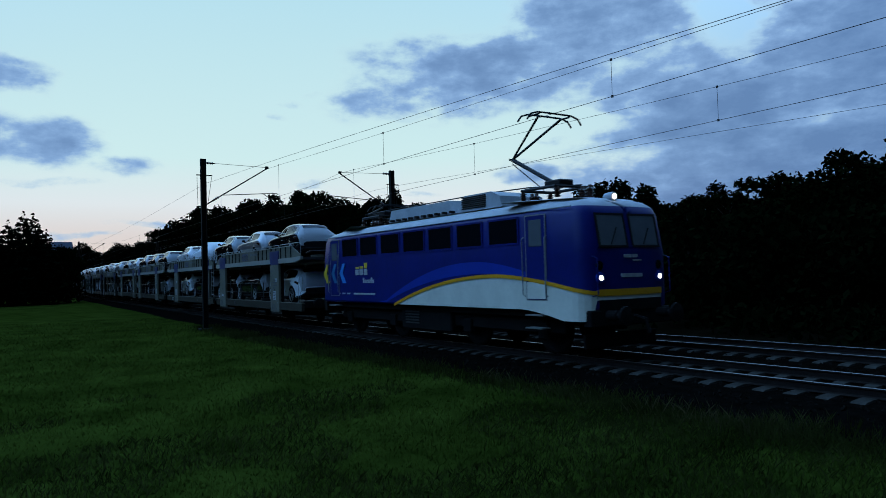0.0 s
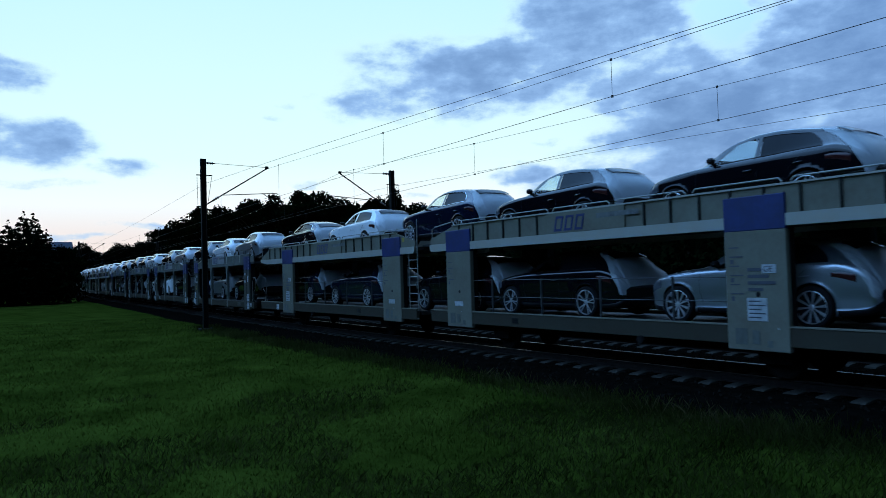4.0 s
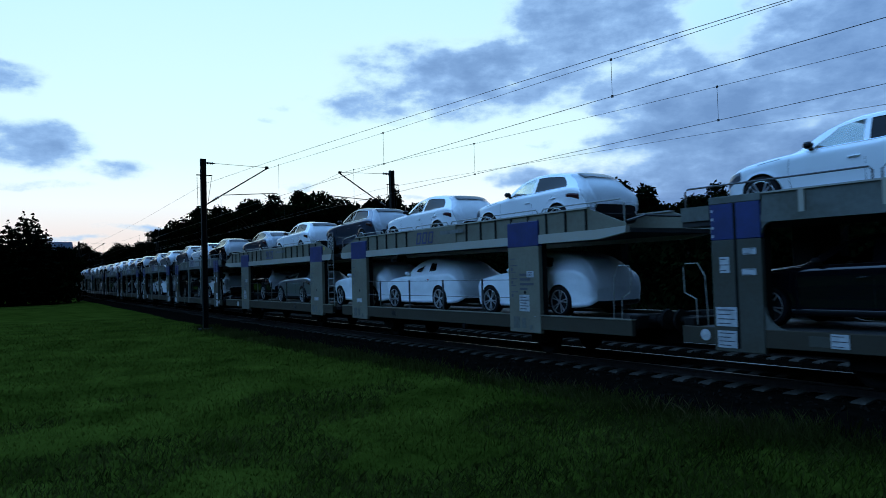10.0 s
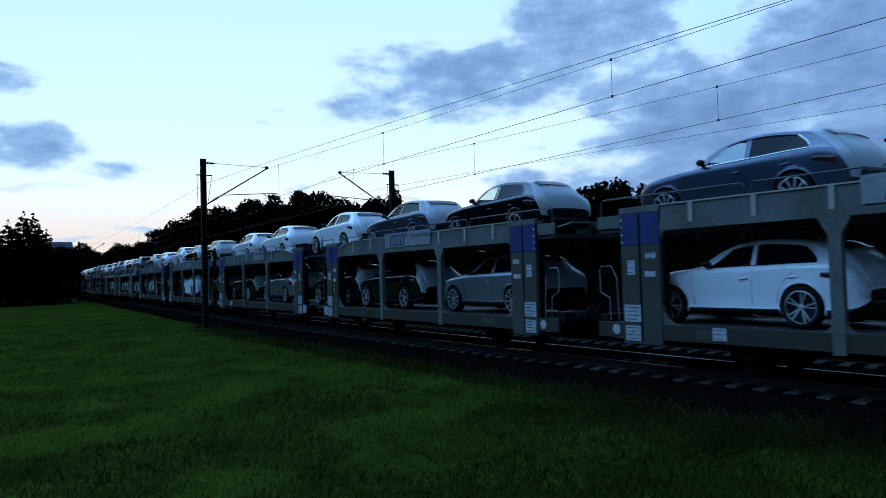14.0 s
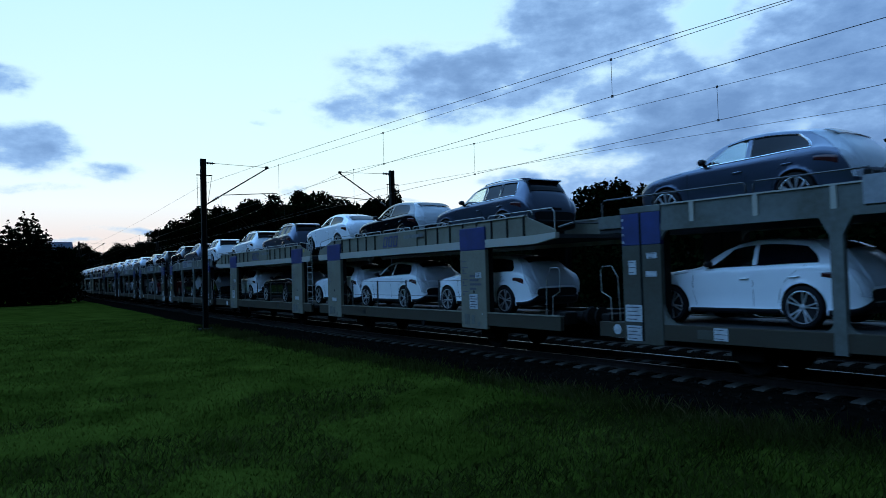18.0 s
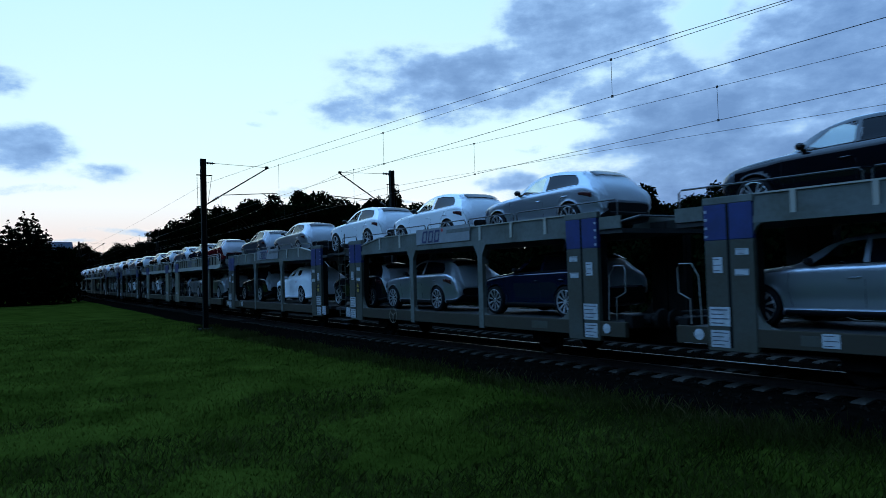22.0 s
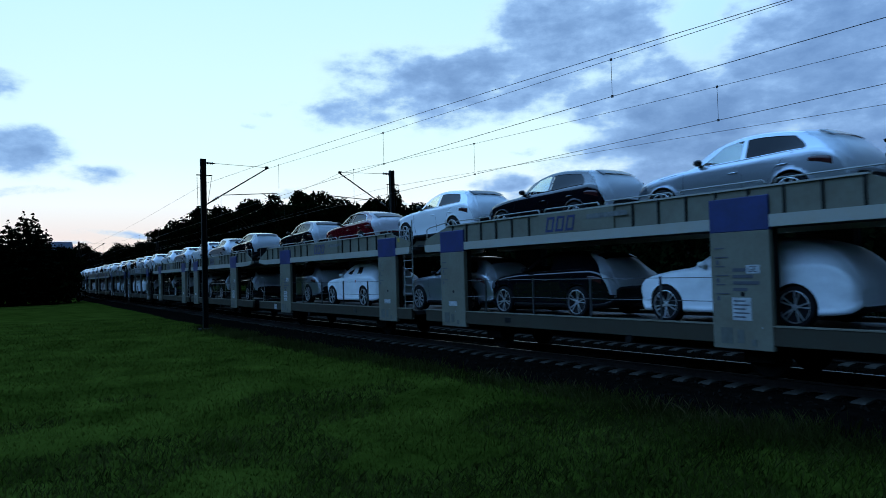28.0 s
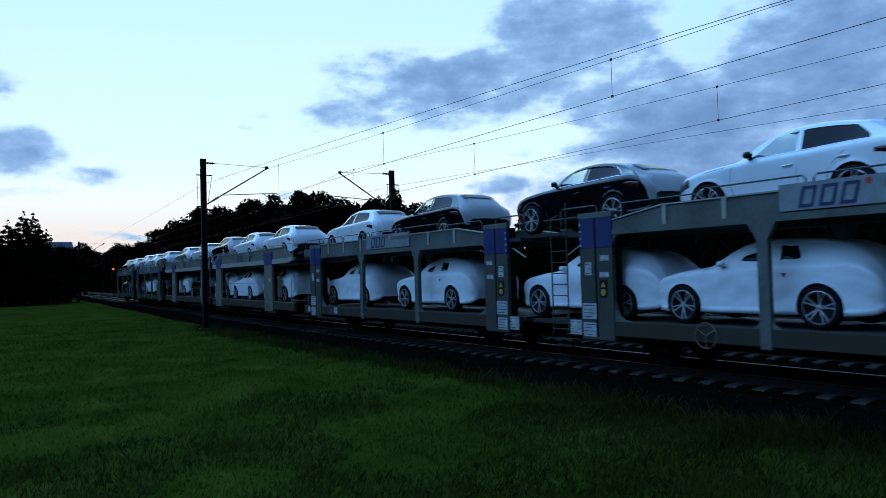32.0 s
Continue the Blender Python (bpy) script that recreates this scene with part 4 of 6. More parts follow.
def build_loco():
    L = thing("electric_locomotive", "dark blue electric locomotive with white and orange wave", "locomotive")
    part("body", loco_shell(), None, L, "glossy dark blue painted body")
    end = LOCO_L - 0.42 + 0.66 + 2 * (LOCO_W - 0.42)

    def crest(d):
        u = (d + 1.5) / 5.6
        rise = 1.18 + 0.88 * (1 - (1 - min(1, max(0, u))) ** 2)
        return rise if d < 4.1 else 2.06 - 0.46 * min(1, (d - 4.1) / 3.6) ** 1.6

    def foot(d):
        return 1.165 if d < 4.6 else max(0.92, 1.165 - 0.25 * max(0, (d - 5.2) / 1.6) ** 1.5) if d < 7.7 else 1.42

    part("white_panel", band(-1.5, 7.75, foot, lambda d: max(foot(d) + 0.002, crest(d) - 0.07), 0.008), M_LOCOW, L, "off-white painted lower panel")
    part("white_panel", band(7.76, end, lambda d: 1.40, lambda d: 1.50, 0.008, 20), M_LOCOW, L, "off-white painted front strip")
    part("front_apron", band(7.80, end, lambda d: 1.14, lambda d: 1.41, 0.014, 20), M_UNDER, L, "black front apron")
    part("orange_line", band(-1.5, end, lambda d: crest(d) - 0.075 if d < 7.7 else 1.50, lambda d: crest(d) + 0.02 if d < 7.7 else 1.66, 0.032, 90), M_LOCOO, L, "orange painted line")
    part("blue_wave", band(-2.6, 7.2, lambda d: crest(d + 0.6) + 0.04, lambda d: crest(d + 0.6) + 0.05 + 0.34 * math.sin(math.pi * min(1, max(0, (d + 2.6) / 9.8))), 0.005), M_LOCO2, L, "lighter blue wave")
    for i, (x0, x1) in enumerate(((-5.5, -4.28), (-3.98, -2.74), (-2.38, -1.13), (-0.82, 0.44), (0.75, 2.0), (2.33, 3.52), (3.9, 5.12))):
        for y in (-1.5, 1.5):
            w = part("side_window", block(x0, x1, y - 0.01, y + 0.01, 2.88, 3.5, 0.004), M_GLASS, L, "black side window")
            part("window_frame", frame_panel(x0, x1, 2.88, 3.5, y, 0.05), M_LOCO, w)
    for x0, x1 in ((5.46, 6.2), (-6.6, -5.86)):
        for y, s in ((-1.5, -1), (1.5, 1)):
            d = part("cab_door", block(x0, x1, y - 0.012, y + 0.012, 1.42, 3.52, 0.004), M_LOCO, L, "blue cab door with a window")
            part("door_window", block(x0 + 0.12, x1 - 0.12, y + 0.014 * s - 0.006, y + 0.014 * s + 0.006, 2.75, 3.42, 0.01), M_CABGLASS, d)
            part("door_frame", frame_panel(x0, x1, 1.42, 3.52, y, 0.025), M_TUBE, d, "bare metal door frame")
            for hx in (x0 - 0.07, x1 + 0.07):
                part("handrail", tubes([[(hx, y + 0.02 * s, 1.5), (hx, y + 0.09 * s, 1.55), (hx, y + 0.09 * s, 2.95), (hx, y + 0.02 * s, 3.0)]], 0.016), M_TUBE, d)
            for z in (1.02, 0.7):
                part("step", block(x0 + 0.05, x1 - 0.05, y - 0.14, y + 0.14, z, z + 0.03), M_TUBE, d, "bare metal step")
    # painted lower half of the front door follows the wave
    part("door_panel", block(5.48, 6.18, -1.528, -1.513, 1.44, 1.86), M_LOCOW, L, "off-white lower door panel")
    for way in (1, -1):
        for y0, y1 in ((-1.0, -0.12), (0.12, 1.0)):
            w = block(-0.012, 0.012, y0, y1, -0.37, 0.37, 0.008)
            part("windscreen", w, M_CABGLASS, L, "pale reflecting windscreen", at=pose(way * 7.53, 0, 3.06, 0, -10 * way, 0))
            m = (y0 + y1) / 2
            part("wiper", tubes([[(way * 7.62, m - 0.1, 2.72), (way * 7.58, m + 0.12, 3.12)]], 0.014, 5), M_TRIM, L)
            g = bmesh.new()
            for a, b, c, d in ((y0 - 0.05, y1 + 0.05, 0.37, 0.42), (y0 - 0.05, y1 + 0.05, -0.42, -0.37), (y0 - 0.05, y0, -0.37, 0.37), (y1, y1 + 0.05, -0.37, 0.37)):
                bx(g, -0.016, 0.02, a, b, c, d)
            part("windscreen_frame", g, M_TRIM, L, at=pose(way * 7.53, 0, 3.06, 0, -10 * way, 0))
        for y in (-1.02, 1.02):
            lamp = part("headlight", lathe([(0.02, 0.10), (0.066, 0.095), (0.07, 0.0)], 16, "x"), M_LAMP if way > 0 else M_HEAD, L, "lit round headlight" if way > 0 else "round lamp", at=pose(way * 7.52, y, 1.93, 0, 0, 0 if way > 0 else 180))
            part("lamp_ring", lathe([(0.072, 0.09), (0.13, 0.08), (0.14, 0.0)], 16, "x"), M_LOCO2, lamp)
            part("marker_lamp", lathe([(0.02, 0.06), (0.11, 0.055), (0.13, 0.0)], 14, "x"), M_GLASS, L, "dark round marker lamp", at=pose(way * 7.52, y, 2.22, 0, 0, 0 if way > 0 else 180))
        shell = part("top_lamp", lathe([(0.10, 0.14), (0.115, 0.14), (0.12, 0.0), (0.10, -0.15)], 14, "x"), M_LOCOR, L, "grey lamp housing", at=pose(way * 7.0, 0, 3.93, 0, 0, 0 if way > 0 else 180))
        part("lens", lathe([(0.02, 0.155), (0.075, 0.15), (0.08, 0.1)], 14, "x"), M_LAMP if way > 0 else M_HEAD, shell, "lit top headlight" if way > 0 else "")
        buffers(L, way * 7.66, way)
        part("buffer_beam", block(way * 7.45 - 0.14, way * 7.45 + 0.14, -1.38, 1.38, 0.78, 1.18, 0.03), M_UNDER, L)
        part("rail_guard", block(way * 7.2 - 0.04, way * 7.2 + 0.04, -1.25, 1.25, 0.25, 0.6, 0.02), M_UNDER, L)
        for y in (-1.25, 1.25):
            part("end_handrail", tubes([[(way * 7.55, y, 1.5), (way * 7.72, y, 1.55), (way * 7.72, y, 2.4), (way * 7.55, y, 2.45)]], 0.014), M_LOCO, L)
    # marks on the sides, without letters
    part("number_bar", block(-4.6, -2.9, -1.512, -1.502, 1.46, 1.52), M_PLATE, L, "white inscription bar")
    part("number_bar", block(7.56, 7.635, -0.36, 0.36, 1.93, 2.02), M_PLATE, L, "white inscription bar")
    for i in range(3):
        part("inscription", block(-6.0 + 0.42 * i, -5.75 + 0.42 * i, -1.511, -1.502, 1.47, 1.52), M_PLATE, L)
    emblem = bmesh.new()
    for x0 in (-4.42, -4.08, -3.74):
        bx(emblem, x0, x0 + 0.27, -1.514, -1.502, 2.17, 2.37, 0.004)
    part("emblem", emblem, M_PLATE, L, "white emblem marks")
    top = bmesh.new()
    for x0, h in ((-4.40, 0.06), (-4.06, 0.09), (-3.72, 0.2)):
        bx(top, x0, x0 + 0.25, -1.514, -1.502, 2.40, 2.40 + h, 0.004)
    part("emblem", top, M_YELLOW, L, "yellow emblem marks")
    for i in range(7):
        part("emblem_bar", block(-3.82 + 0.125 * i, -3.73 + 0.125 * i, -1.513, -1.502, 1.88, 2.00 + (0.07 if i in (0, 5) else 0)), M_PLATE, L, "white bar of a word mark")
    fe = bmesh.new()
    bx(fe, 7.56, 7.645, -0.25, -0.02, 2.40, 2.48), bx(fe, 7.56, 7.645, 0.03, 0.2, 2.40, 2.48), bx(fe, 7.56, 7.64, 0.06, 0.34, 2.32, 2.35)
    part("emblem", fe, M_PLATE, L, "white emblem marks")
    for x, m in ((-7.25, M_YELLOW), (-6.52, M_TEAL), (-5.76, M_LIGHTBLUE)):
        bm = bmesh.new()
        prism(bm, [(x, 2.25), (x + 0.28, 2.62), (x + 0.52, 2.62), (x + 0.26, 2.25), (x + 0.52, 1.88), (x + 0.28, 1.88)], -1.532, -1.503)
        part("chevron", bm, m, L, "painted chevron mark")
    # roof gear
    hood = bmesh.new()
    prism(hood, [(-2.95, 3.98), (-2.75, 4.40), (1.0, 4.40), (1.25, 3.98)], -0.85, 0.85)
    part("roof_hood", hood, M_LOCOR, L, "grey roof hood")
    fan = bmesh.new()
    prism(fan, [(1.3, 3.98), (1.75, 4.46), (3.1, 4.46), (3.5, 4.3), (3.6, 3.98)], -0.8, 0.8)
    part("fan_hood", fan, M_LOCOR, L, "grey ventilator hood")
    for i in range(7):
        part("fan_slat", block(1.62, 2.85, -0.83, -0.79, 4.05 + 0.055 * i, 4.08 + 0.055 * i), M_TRIM, L)
    for i in range(10):
        part("roof_bolt", block(-2.6 + 0.42 * i, -2.5 + 0.42 * i, -1.02, -0.84, 3.98, 4.06, 0.01), M_TRIM, L)
    pantograph(L, 4.9, True)
    pantograph(L, -4.9, False)
    part("roof_line", tubes([[(-6.2, 0.2, 4.42), (-4.2, 0.2, 4.42), (-3.1, 0.2, 4.62), (1.2, 0.2, 4.62), (3.6, 0.2, 4.55), (5.8, 0.2, 4.38)]], 0.02), M_TRIM, L)
    for x in (-6.2, -5.9, 3.75, 3.95, 5.8, 6.1):
        part("roof_insulator", lathe([(0.05, 0.0)] + [(r, 0.03 + 0.07 * i + e) for i in range(5) for r, e in ((0.12, 0.0), (0.06, 0.035))] + [(0.05, 0.42)], 9, "z"), M_INSUL, L, "brown ribbed insulator", at=pose(x, 0.2, 3.93))
    part("gutter", tubes([[(-7.1, -1.44, 3.66), (7.1, -1.44, 3.66)]], 0.02), M_LOCOR, L)
    # below the frame
    w = wheel_mesh(0.6)
    for x in (-3.95, 3.95):
        bogie(L, x, 2, 3.4, 0.6, w)
    part("transformer_box", block(-1.5, 1.5, -1.25, 1.25, 0.35, 1.12, 0.05), M_UNDER, L)
    for i in range(5):
        part("louvre", block(-1.2, -0.35, -1.28, -1.25, 0.55 + 0.09 * i, 0.59 + 0.09 * i), M_DECK, L)
    part("underframe", block(-7.4, 7.4, -1.3, 1.3, 0.98, 1.17), M_UNDER, L)
    TRAIN.append((L, -19.385, 0.0, 4.0))


build_loco()


# ---- car-carrying wagons: two short units joined by a step, two decks
def hoop(x0, x1, y, z0, z1):
    return [(x0, y, z0), (x0, y, z1 - 0.06), (x0 + 0.06, y, z1), (x1 - 0.06, y, z1), (x1, y, z1 - 0.06), (x1, y, z0)]


def placard(parent, x, z, w, h, lines=3, y=-1.512, mark=M_PLATE, label="white printed placard"):
    bm = bmesh.new()
    for i in range(lines):
        zz = z + h * (0.15 + 0.7 * i / max(1, lines - 1))
        bx(bm, x + w * 0.08, x + w * (0.9 if i % 2 else 0.7), y - 0.008, y - 0.004, zz - h * 0.028, zz + h * 0.028)
    return multi("placard", [(block(x, x + w, y - 0.004, y + 0.004, z, z + h), mark), (bm, M_INK)], parent, label)


def emblem_bars(parent, x, z, y, k=1.0):
    """The keeper's mark as plain slanted bars."""
    bm = bmesh.new()
    st, h = 0.055 * k, 0.36 * k
    for i in range(3):
        a, w = x + 0.36 * i * k, 0.27 * k
        lean = lambda z: 0.09 * k * z / h
        rings = []
        for yy in (y - 0.006, y):
            for e in (0.0, st):
                rings.append([bm.verts.new((a + px + lean(pz), yy, z + pz)) for px, pz in ((e, e), (w - e, e), (w - e, h - e), (e, h - e))])
        for q in range(4):
            p = (q + 1) % 4
            for f, g in ((0, 1), (2, 3), (0, 2), (1, 3)):
                bm.faces.new((rings[f][q], rings[f][p], rings[g][p], rings[g][q]))
    bmesh.ops.recalc_face_normals(bm, faces=bm.faces)
    part("keeper_mark", bm, M_LOGO, parent, "dark blue slanted mark")
    part("keeper_word", block(x + 1.45 * k, x + 1.45 * k + 1.25, y - 0.004, y + 0.001, z + 0.22, z + 0.33), M_FADED, parent, "faded word drawn as a bar")


def ring_mark(parent, x, z, r=0.09):
    part("round_mark", lathe([(0.02, 0.008), (r, 0.006), (r, 0.0)], 16), M_PLATE, parent, "round white mark", at=pose(x, -1.512, z, 180, 0, 0))


def deck_parts(W, upper, joint, end, low):
    for s in (-1, 1):
        a, b = sorted((joint * s, end * s))
        part("upper_deck", block(a, b, -1.438, 1.408, upper - 0.10, upper), M_DECK, W, "dark steel upper deck")
        part("lower_deck", block(a, b, -1.32, 1.32, low - 0.12, low), M_DECK, W, "dark steel lower deck")
        part("centre_beam", block(a, b, -0.35, 0.35, 0.42, low - 0.12), M_UNDER, W)


WHEEL = wheel_mesh(0.42)


def running_gear(W, xs):
    for x in xs:
        bm = tubes([[(x, -0.7, 0.42), (x, 0.7, 0.42)]], 0.07, 8)
        for sy in (-1, 1):
            bx(bm, x - 0.34, x + 0.34, 1.02 * sy - 0.05, 1.02 * sy + 0.05, 0.3, 0.62, 0.02)
        g = part("axle", bm, M_UNDER, W, "black wheelset")
        for sy in (-1, 1):
            part("wheel", WHEEL, None, g, at=pose(x, 0.76 * sy, 0.42, 0, 0, 0 if sy < 0 else 180))


def end_gear(W, x, way, tube_m):
    buffers(W, x, way, 1.02)
    part("end_sill", block(x - 0.12, x + 0.12, -1.35, 1.35, 0.82, 1.12, 0.02), M_UNDER, W)
    part("end_rail", tubes([[(x - 0.5 * way, -1.42, 1.0), (x - 0.46 * way, -1.42, 1.95), (x - 0.3 * way, -1.42, 2.2), (x - 0.02 * way, -1.42, 2.2),
                             (x + 0.04 * way, -1.42, 2.1), (x + 0.02 * way, -1.42, 1.62), (x - 0.24 * way, -1.42, 1.5), (x - 0.26 * way, -1.42, 1.0)]], 0.012), tube_m, W)
    part("ramp_hinge", tubes([[(x - 0.3 * way, -1.1, 3.2), (x + 0.25 * way, -1.1, 3.28)], [(x - 0.3 * way, 1.1, 3.2), (x + 0.25 * way, 1.1, 3.28)], [(x + 0.2 * way, -1.1, 3.28), (x + 0.2 * way, 1.1, 3.28)]], 0.03), M_TUBED, W)


def ladder(W, x0, x1, y, z0, z1, m):
    lad = part("ladder", tubes([[(x0, y, z0), (x0, y, z1), (x0, y + 0.25, z1 + 0.1)], [(x1, y, z0), (x1, y, z1 + 0.35)]], 0.018), m, W, "pale steel ladder")
    for i in range(8):
        z = 0.72 + 0.268 * i
        part("rung", tubes([[(x0, y, z), (x1, y, z)]], 0.013, 5), m, lad)


def wagon_a():
    W = thing("car_transporter_wagon", "olive-grey double-deck car wagon with wide blue-topped pillars", "wagon", "car wagons")
    J, U, wd = 4.05, 9.644, 1.25
    deck_parts(W, 3.02, 0.42, 15.2, 0.95)
    for s in (-1, 1):
        for y, near in ((-1.5, True), (1.38, False)):
            a, b = sorted((0.45 * s, 15.3 * s))
            part("sill", block(a, b, y, y + 0.12, 0.68, 1.02, 0.012), M_SILL, W)
            part("sill_lip", block(a, b, y - 0.012, y + 0.13, 1.02, 1.045), M_OLIVE, W)
            top = [(0.48 * s, 3.05), (0.48 * s, 3.2), (1.75 * s, 3.53), (14.05 * s, 3.53), (15.2 * s, 3.12), (15.2 * s, 3.0), (14.4 * s, 2.9), (1.2 * s, 2.9)]
            bm = bmesh.new()
            prism(bm, top, y + 0.03, y + 0.06)
            girder = part("upper_girder", bm, M_OLIVE, W)
            bm = bmesh.new()
            prism(bm, [(0.47 * s, 2.93), (0.50 * s, 2.85), (0.58 * s, 2.81), (14.4 * s, 2.81), (15.22 * s, 2.92), (15.22 * s, 3.06), (14.35 * s, 3.03), (0.47 * s, 3.03)], y - 0.01, y + 0.12)
            part("lower_flange", bm, M_FLANGE, girder, "pale lower flange")
            bm = bmesh.new()
            prism(bm, [(1.75 * s, 3.53), (14.05 * s, 3.53), (14.05 * s, 3.565), (1.75 * s, 3.565)], y - 0.01, y + 0.12)
            part("top_flange", bm, M_FLANGE, girder)
            if near:
                for i in range(18):
                    x = (2.09 + 0.7 * i) * s
                    if 6.0 < abs(x) < 8.6:
                        continue
                    # ribs take the same dark paint, darker than the girder
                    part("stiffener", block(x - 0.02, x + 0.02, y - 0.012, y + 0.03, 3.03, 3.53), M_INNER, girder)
                px0 = 6.0 if s > 0 else -8.55
                part("name_panel", block(px0, px0 + 2.55, y - 0.012, y + 0.03, 3.035, 3.527), M_OLIVE, girder)
                emblem_bars(girder, px0 + 0.25, 3.08, y - 0.013)
                for i in range(6):
                    x0 = (2.0 + 2.08 * i) if s > 0 else -(2.0 + 2.08 * i) - 1.9
                    part("railing", tubes([hoop(x0, x0 + 1.9, y + 0.05, 3.54, 3.66)], 0.016), M_TUBE, W, "pale tubular railing")
                x0 = 0.5 if s > 0 else -1.75
                part("railing", tubes([[(0.55 * s, y + 0.05, 3.2), (0.55 * s, y + 0.05, 3.5), (0.7 * s, y + 0.05, 3.56), (1.7 * s, y + 0.05, 3.66), (1.8 * s, y + 0.05, 3.54)]], 0.018), M_TUBE, W, "pale tubular railing")
                part("railing", tubes([[(14.1 * s, y + 0.05, 3.55), (14.15 * s, y + 0.05, 3.66), (15.05 * s, y + 0.05, 3.66), (15.15 * s, y + 0.05, 3.56), (15.15 * s, y + 0.05, 3.1)]], 0.018), M_TUBE, W, "pale tubular railing")
                fence = part("deck_fence", tubes([[(2.7 * s, y + 0.04, z), (11.0 * s, y + 0.04, z)] for z in (1.46, 1.92)], 0.008, 5), M_TUBED, W, "thin dark guard wires on posts")
                for i in range(4):
                    x = (3.6 + 2.05 * i) * s
                    part("post", block(x - 0.02, x + 0.02, y + 0.02, y + 0.06, 1.0, 1.95), M_TUBED, fence)
                part("oval_hole", block(4.6 * s - 0.13, 4.6 * s + 0.13, y - 0.006, y + 0.006, 0.78, 0.93, 0.005), M_TRIM, W)
                part("brake_valve", lathe([(0.03, 0.05), (0.09, 0.04), (0.09, -0.05)], 10), M_UNDER, W, at=pose(8.9 * s, y - 0.01, 0.62))
    for k, x in enumerate((J / 2 + U, J / 2, -J / 2, -J / 2 - U)):
        for y, near in ((-1.52, True), (1.40, False)):
            # far pillars and their bands are coloured dark to stand for interior shade
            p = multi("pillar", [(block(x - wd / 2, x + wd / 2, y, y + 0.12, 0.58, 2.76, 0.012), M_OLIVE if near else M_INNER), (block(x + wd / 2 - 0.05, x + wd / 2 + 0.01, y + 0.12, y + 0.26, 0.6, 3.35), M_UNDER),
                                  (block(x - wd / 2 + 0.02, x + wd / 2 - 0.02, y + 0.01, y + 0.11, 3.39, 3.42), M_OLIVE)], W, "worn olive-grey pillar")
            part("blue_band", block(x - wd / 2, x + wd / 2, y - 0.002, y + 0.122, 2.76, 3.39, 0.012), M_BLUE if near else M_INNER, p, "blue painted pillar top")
            if near:
                yy = y - 0.006
                outer = k in (0, 3)
                bm = bmesh.new()
                for i in range(6 if outer else 4):
                    zz = 2.45 - 0.17 * i
                    bx(bm, x - 0.52, x - 0.52 + (0.28 if i % 2 else 0.2), yy - 0.002, yy + 0.004, zz, zz + 0.022)
                    if i % 2:
                        bx(bm, x - 0.5, x - 0.44, yy - 0.002, yy + 0.004, zz - 0.12, zz - 0.04)
                part("stencils", bm, M_INK, p, "black stencilled marks")
                if outer:
                    bm = bmesh.new()
                    for i, w in enumerate((0.5, 0.42, 0.55, 0.3)):
                        bx(bm, x - 0.15, x - 0.15 + w, yy - 0.002, yy + 0.004, 2.02 - 0.12 * i, 2.08 - 0.12 * i)
                    part("number_bars", bm, M_INK, p, "black number drawn as bars")
                    box_ = part("country_plate", block(x + 0.14, x + 0.42, yy - 0.003, yy + 0.003, 1.98, 2.14), M_PLATE, p, "boxed letters")
                    cu = bpy.data.curves.new("letters", "FONT")
                    cu.body, cu.size, cu.extrude = "GE", 0.15, 0.002
                    tx = new("letters", cu)
                    me = bpy.data.meshes.new_from_object(tx)
                    bpy.data.objects.remove(tx)
                    me.materials.append(M_INK)
                    part("letters", me, None, box_, at=pose(x + 0.17, yy - 0.006, 2.01, 90, 0, 0))
                    placard(p, x - 0.18, 1.12, 0.4, 0.42, 5, yy)
                else:
                    placard(p, x - 0.2, 1.18, 0.42, 0.14, 2, yy)
                ring_mark(p, x + 0.42 if outer else x + 0.12, 1.0 if outer else 1.02, 0.085)
                part("socket", lathe([(0.02, 0.006), (0.045, 0.005), (0.045, 0.0)], 10), M_TRIM, p, at=pose(x + 0.05, yy, 1.6, 180))
                bm = bmesh.new()
                bx(bm, x - 0.45, x - 0.2, yy - 0.003, yy + 0.003, 0.68, 0.98), bx(bm, x - 0.1, x + 0.05, yy - 0.003, yy + 0.003, 0.7, 0.95), bx(bm, x + 0.2, x + 0.3, yy - 0.003, yy + 0.003, 0.66, 0.78)
                part("worn_patch", bm, M_GREY, p, "scuffed lower patches")
    placard(W, -13.15, 0.70, 0.3, 0.24, 3, -1.506, label="small blue-white sheet on the sill")
    ladder(W, -0.92, -0.38, -1.45, 1.0, 3.55, M_TUBE)
    part("joint_step", block(-0.42, 0.42, -1.0, 1.0, 0.86, 0.93), M_DECK, W)
    part("joint_plate", block(-0.46, 0.46, -1.2, 1.2, 3.02, 3.08), M_DECK, W)
    part("joint_sign", block(-1.30, -1.17, -1.475, -1.465, 3.22, 3.35), M_SIGNY, W, "small yellow warning plate")
    running_gear(W, (-11.7, -3.4, 3.4, 11.7))
    end_gear(W, 15.2, 1, M_TUBE), end_gear(W, -15.2, -1, M_TUBE)
    return W


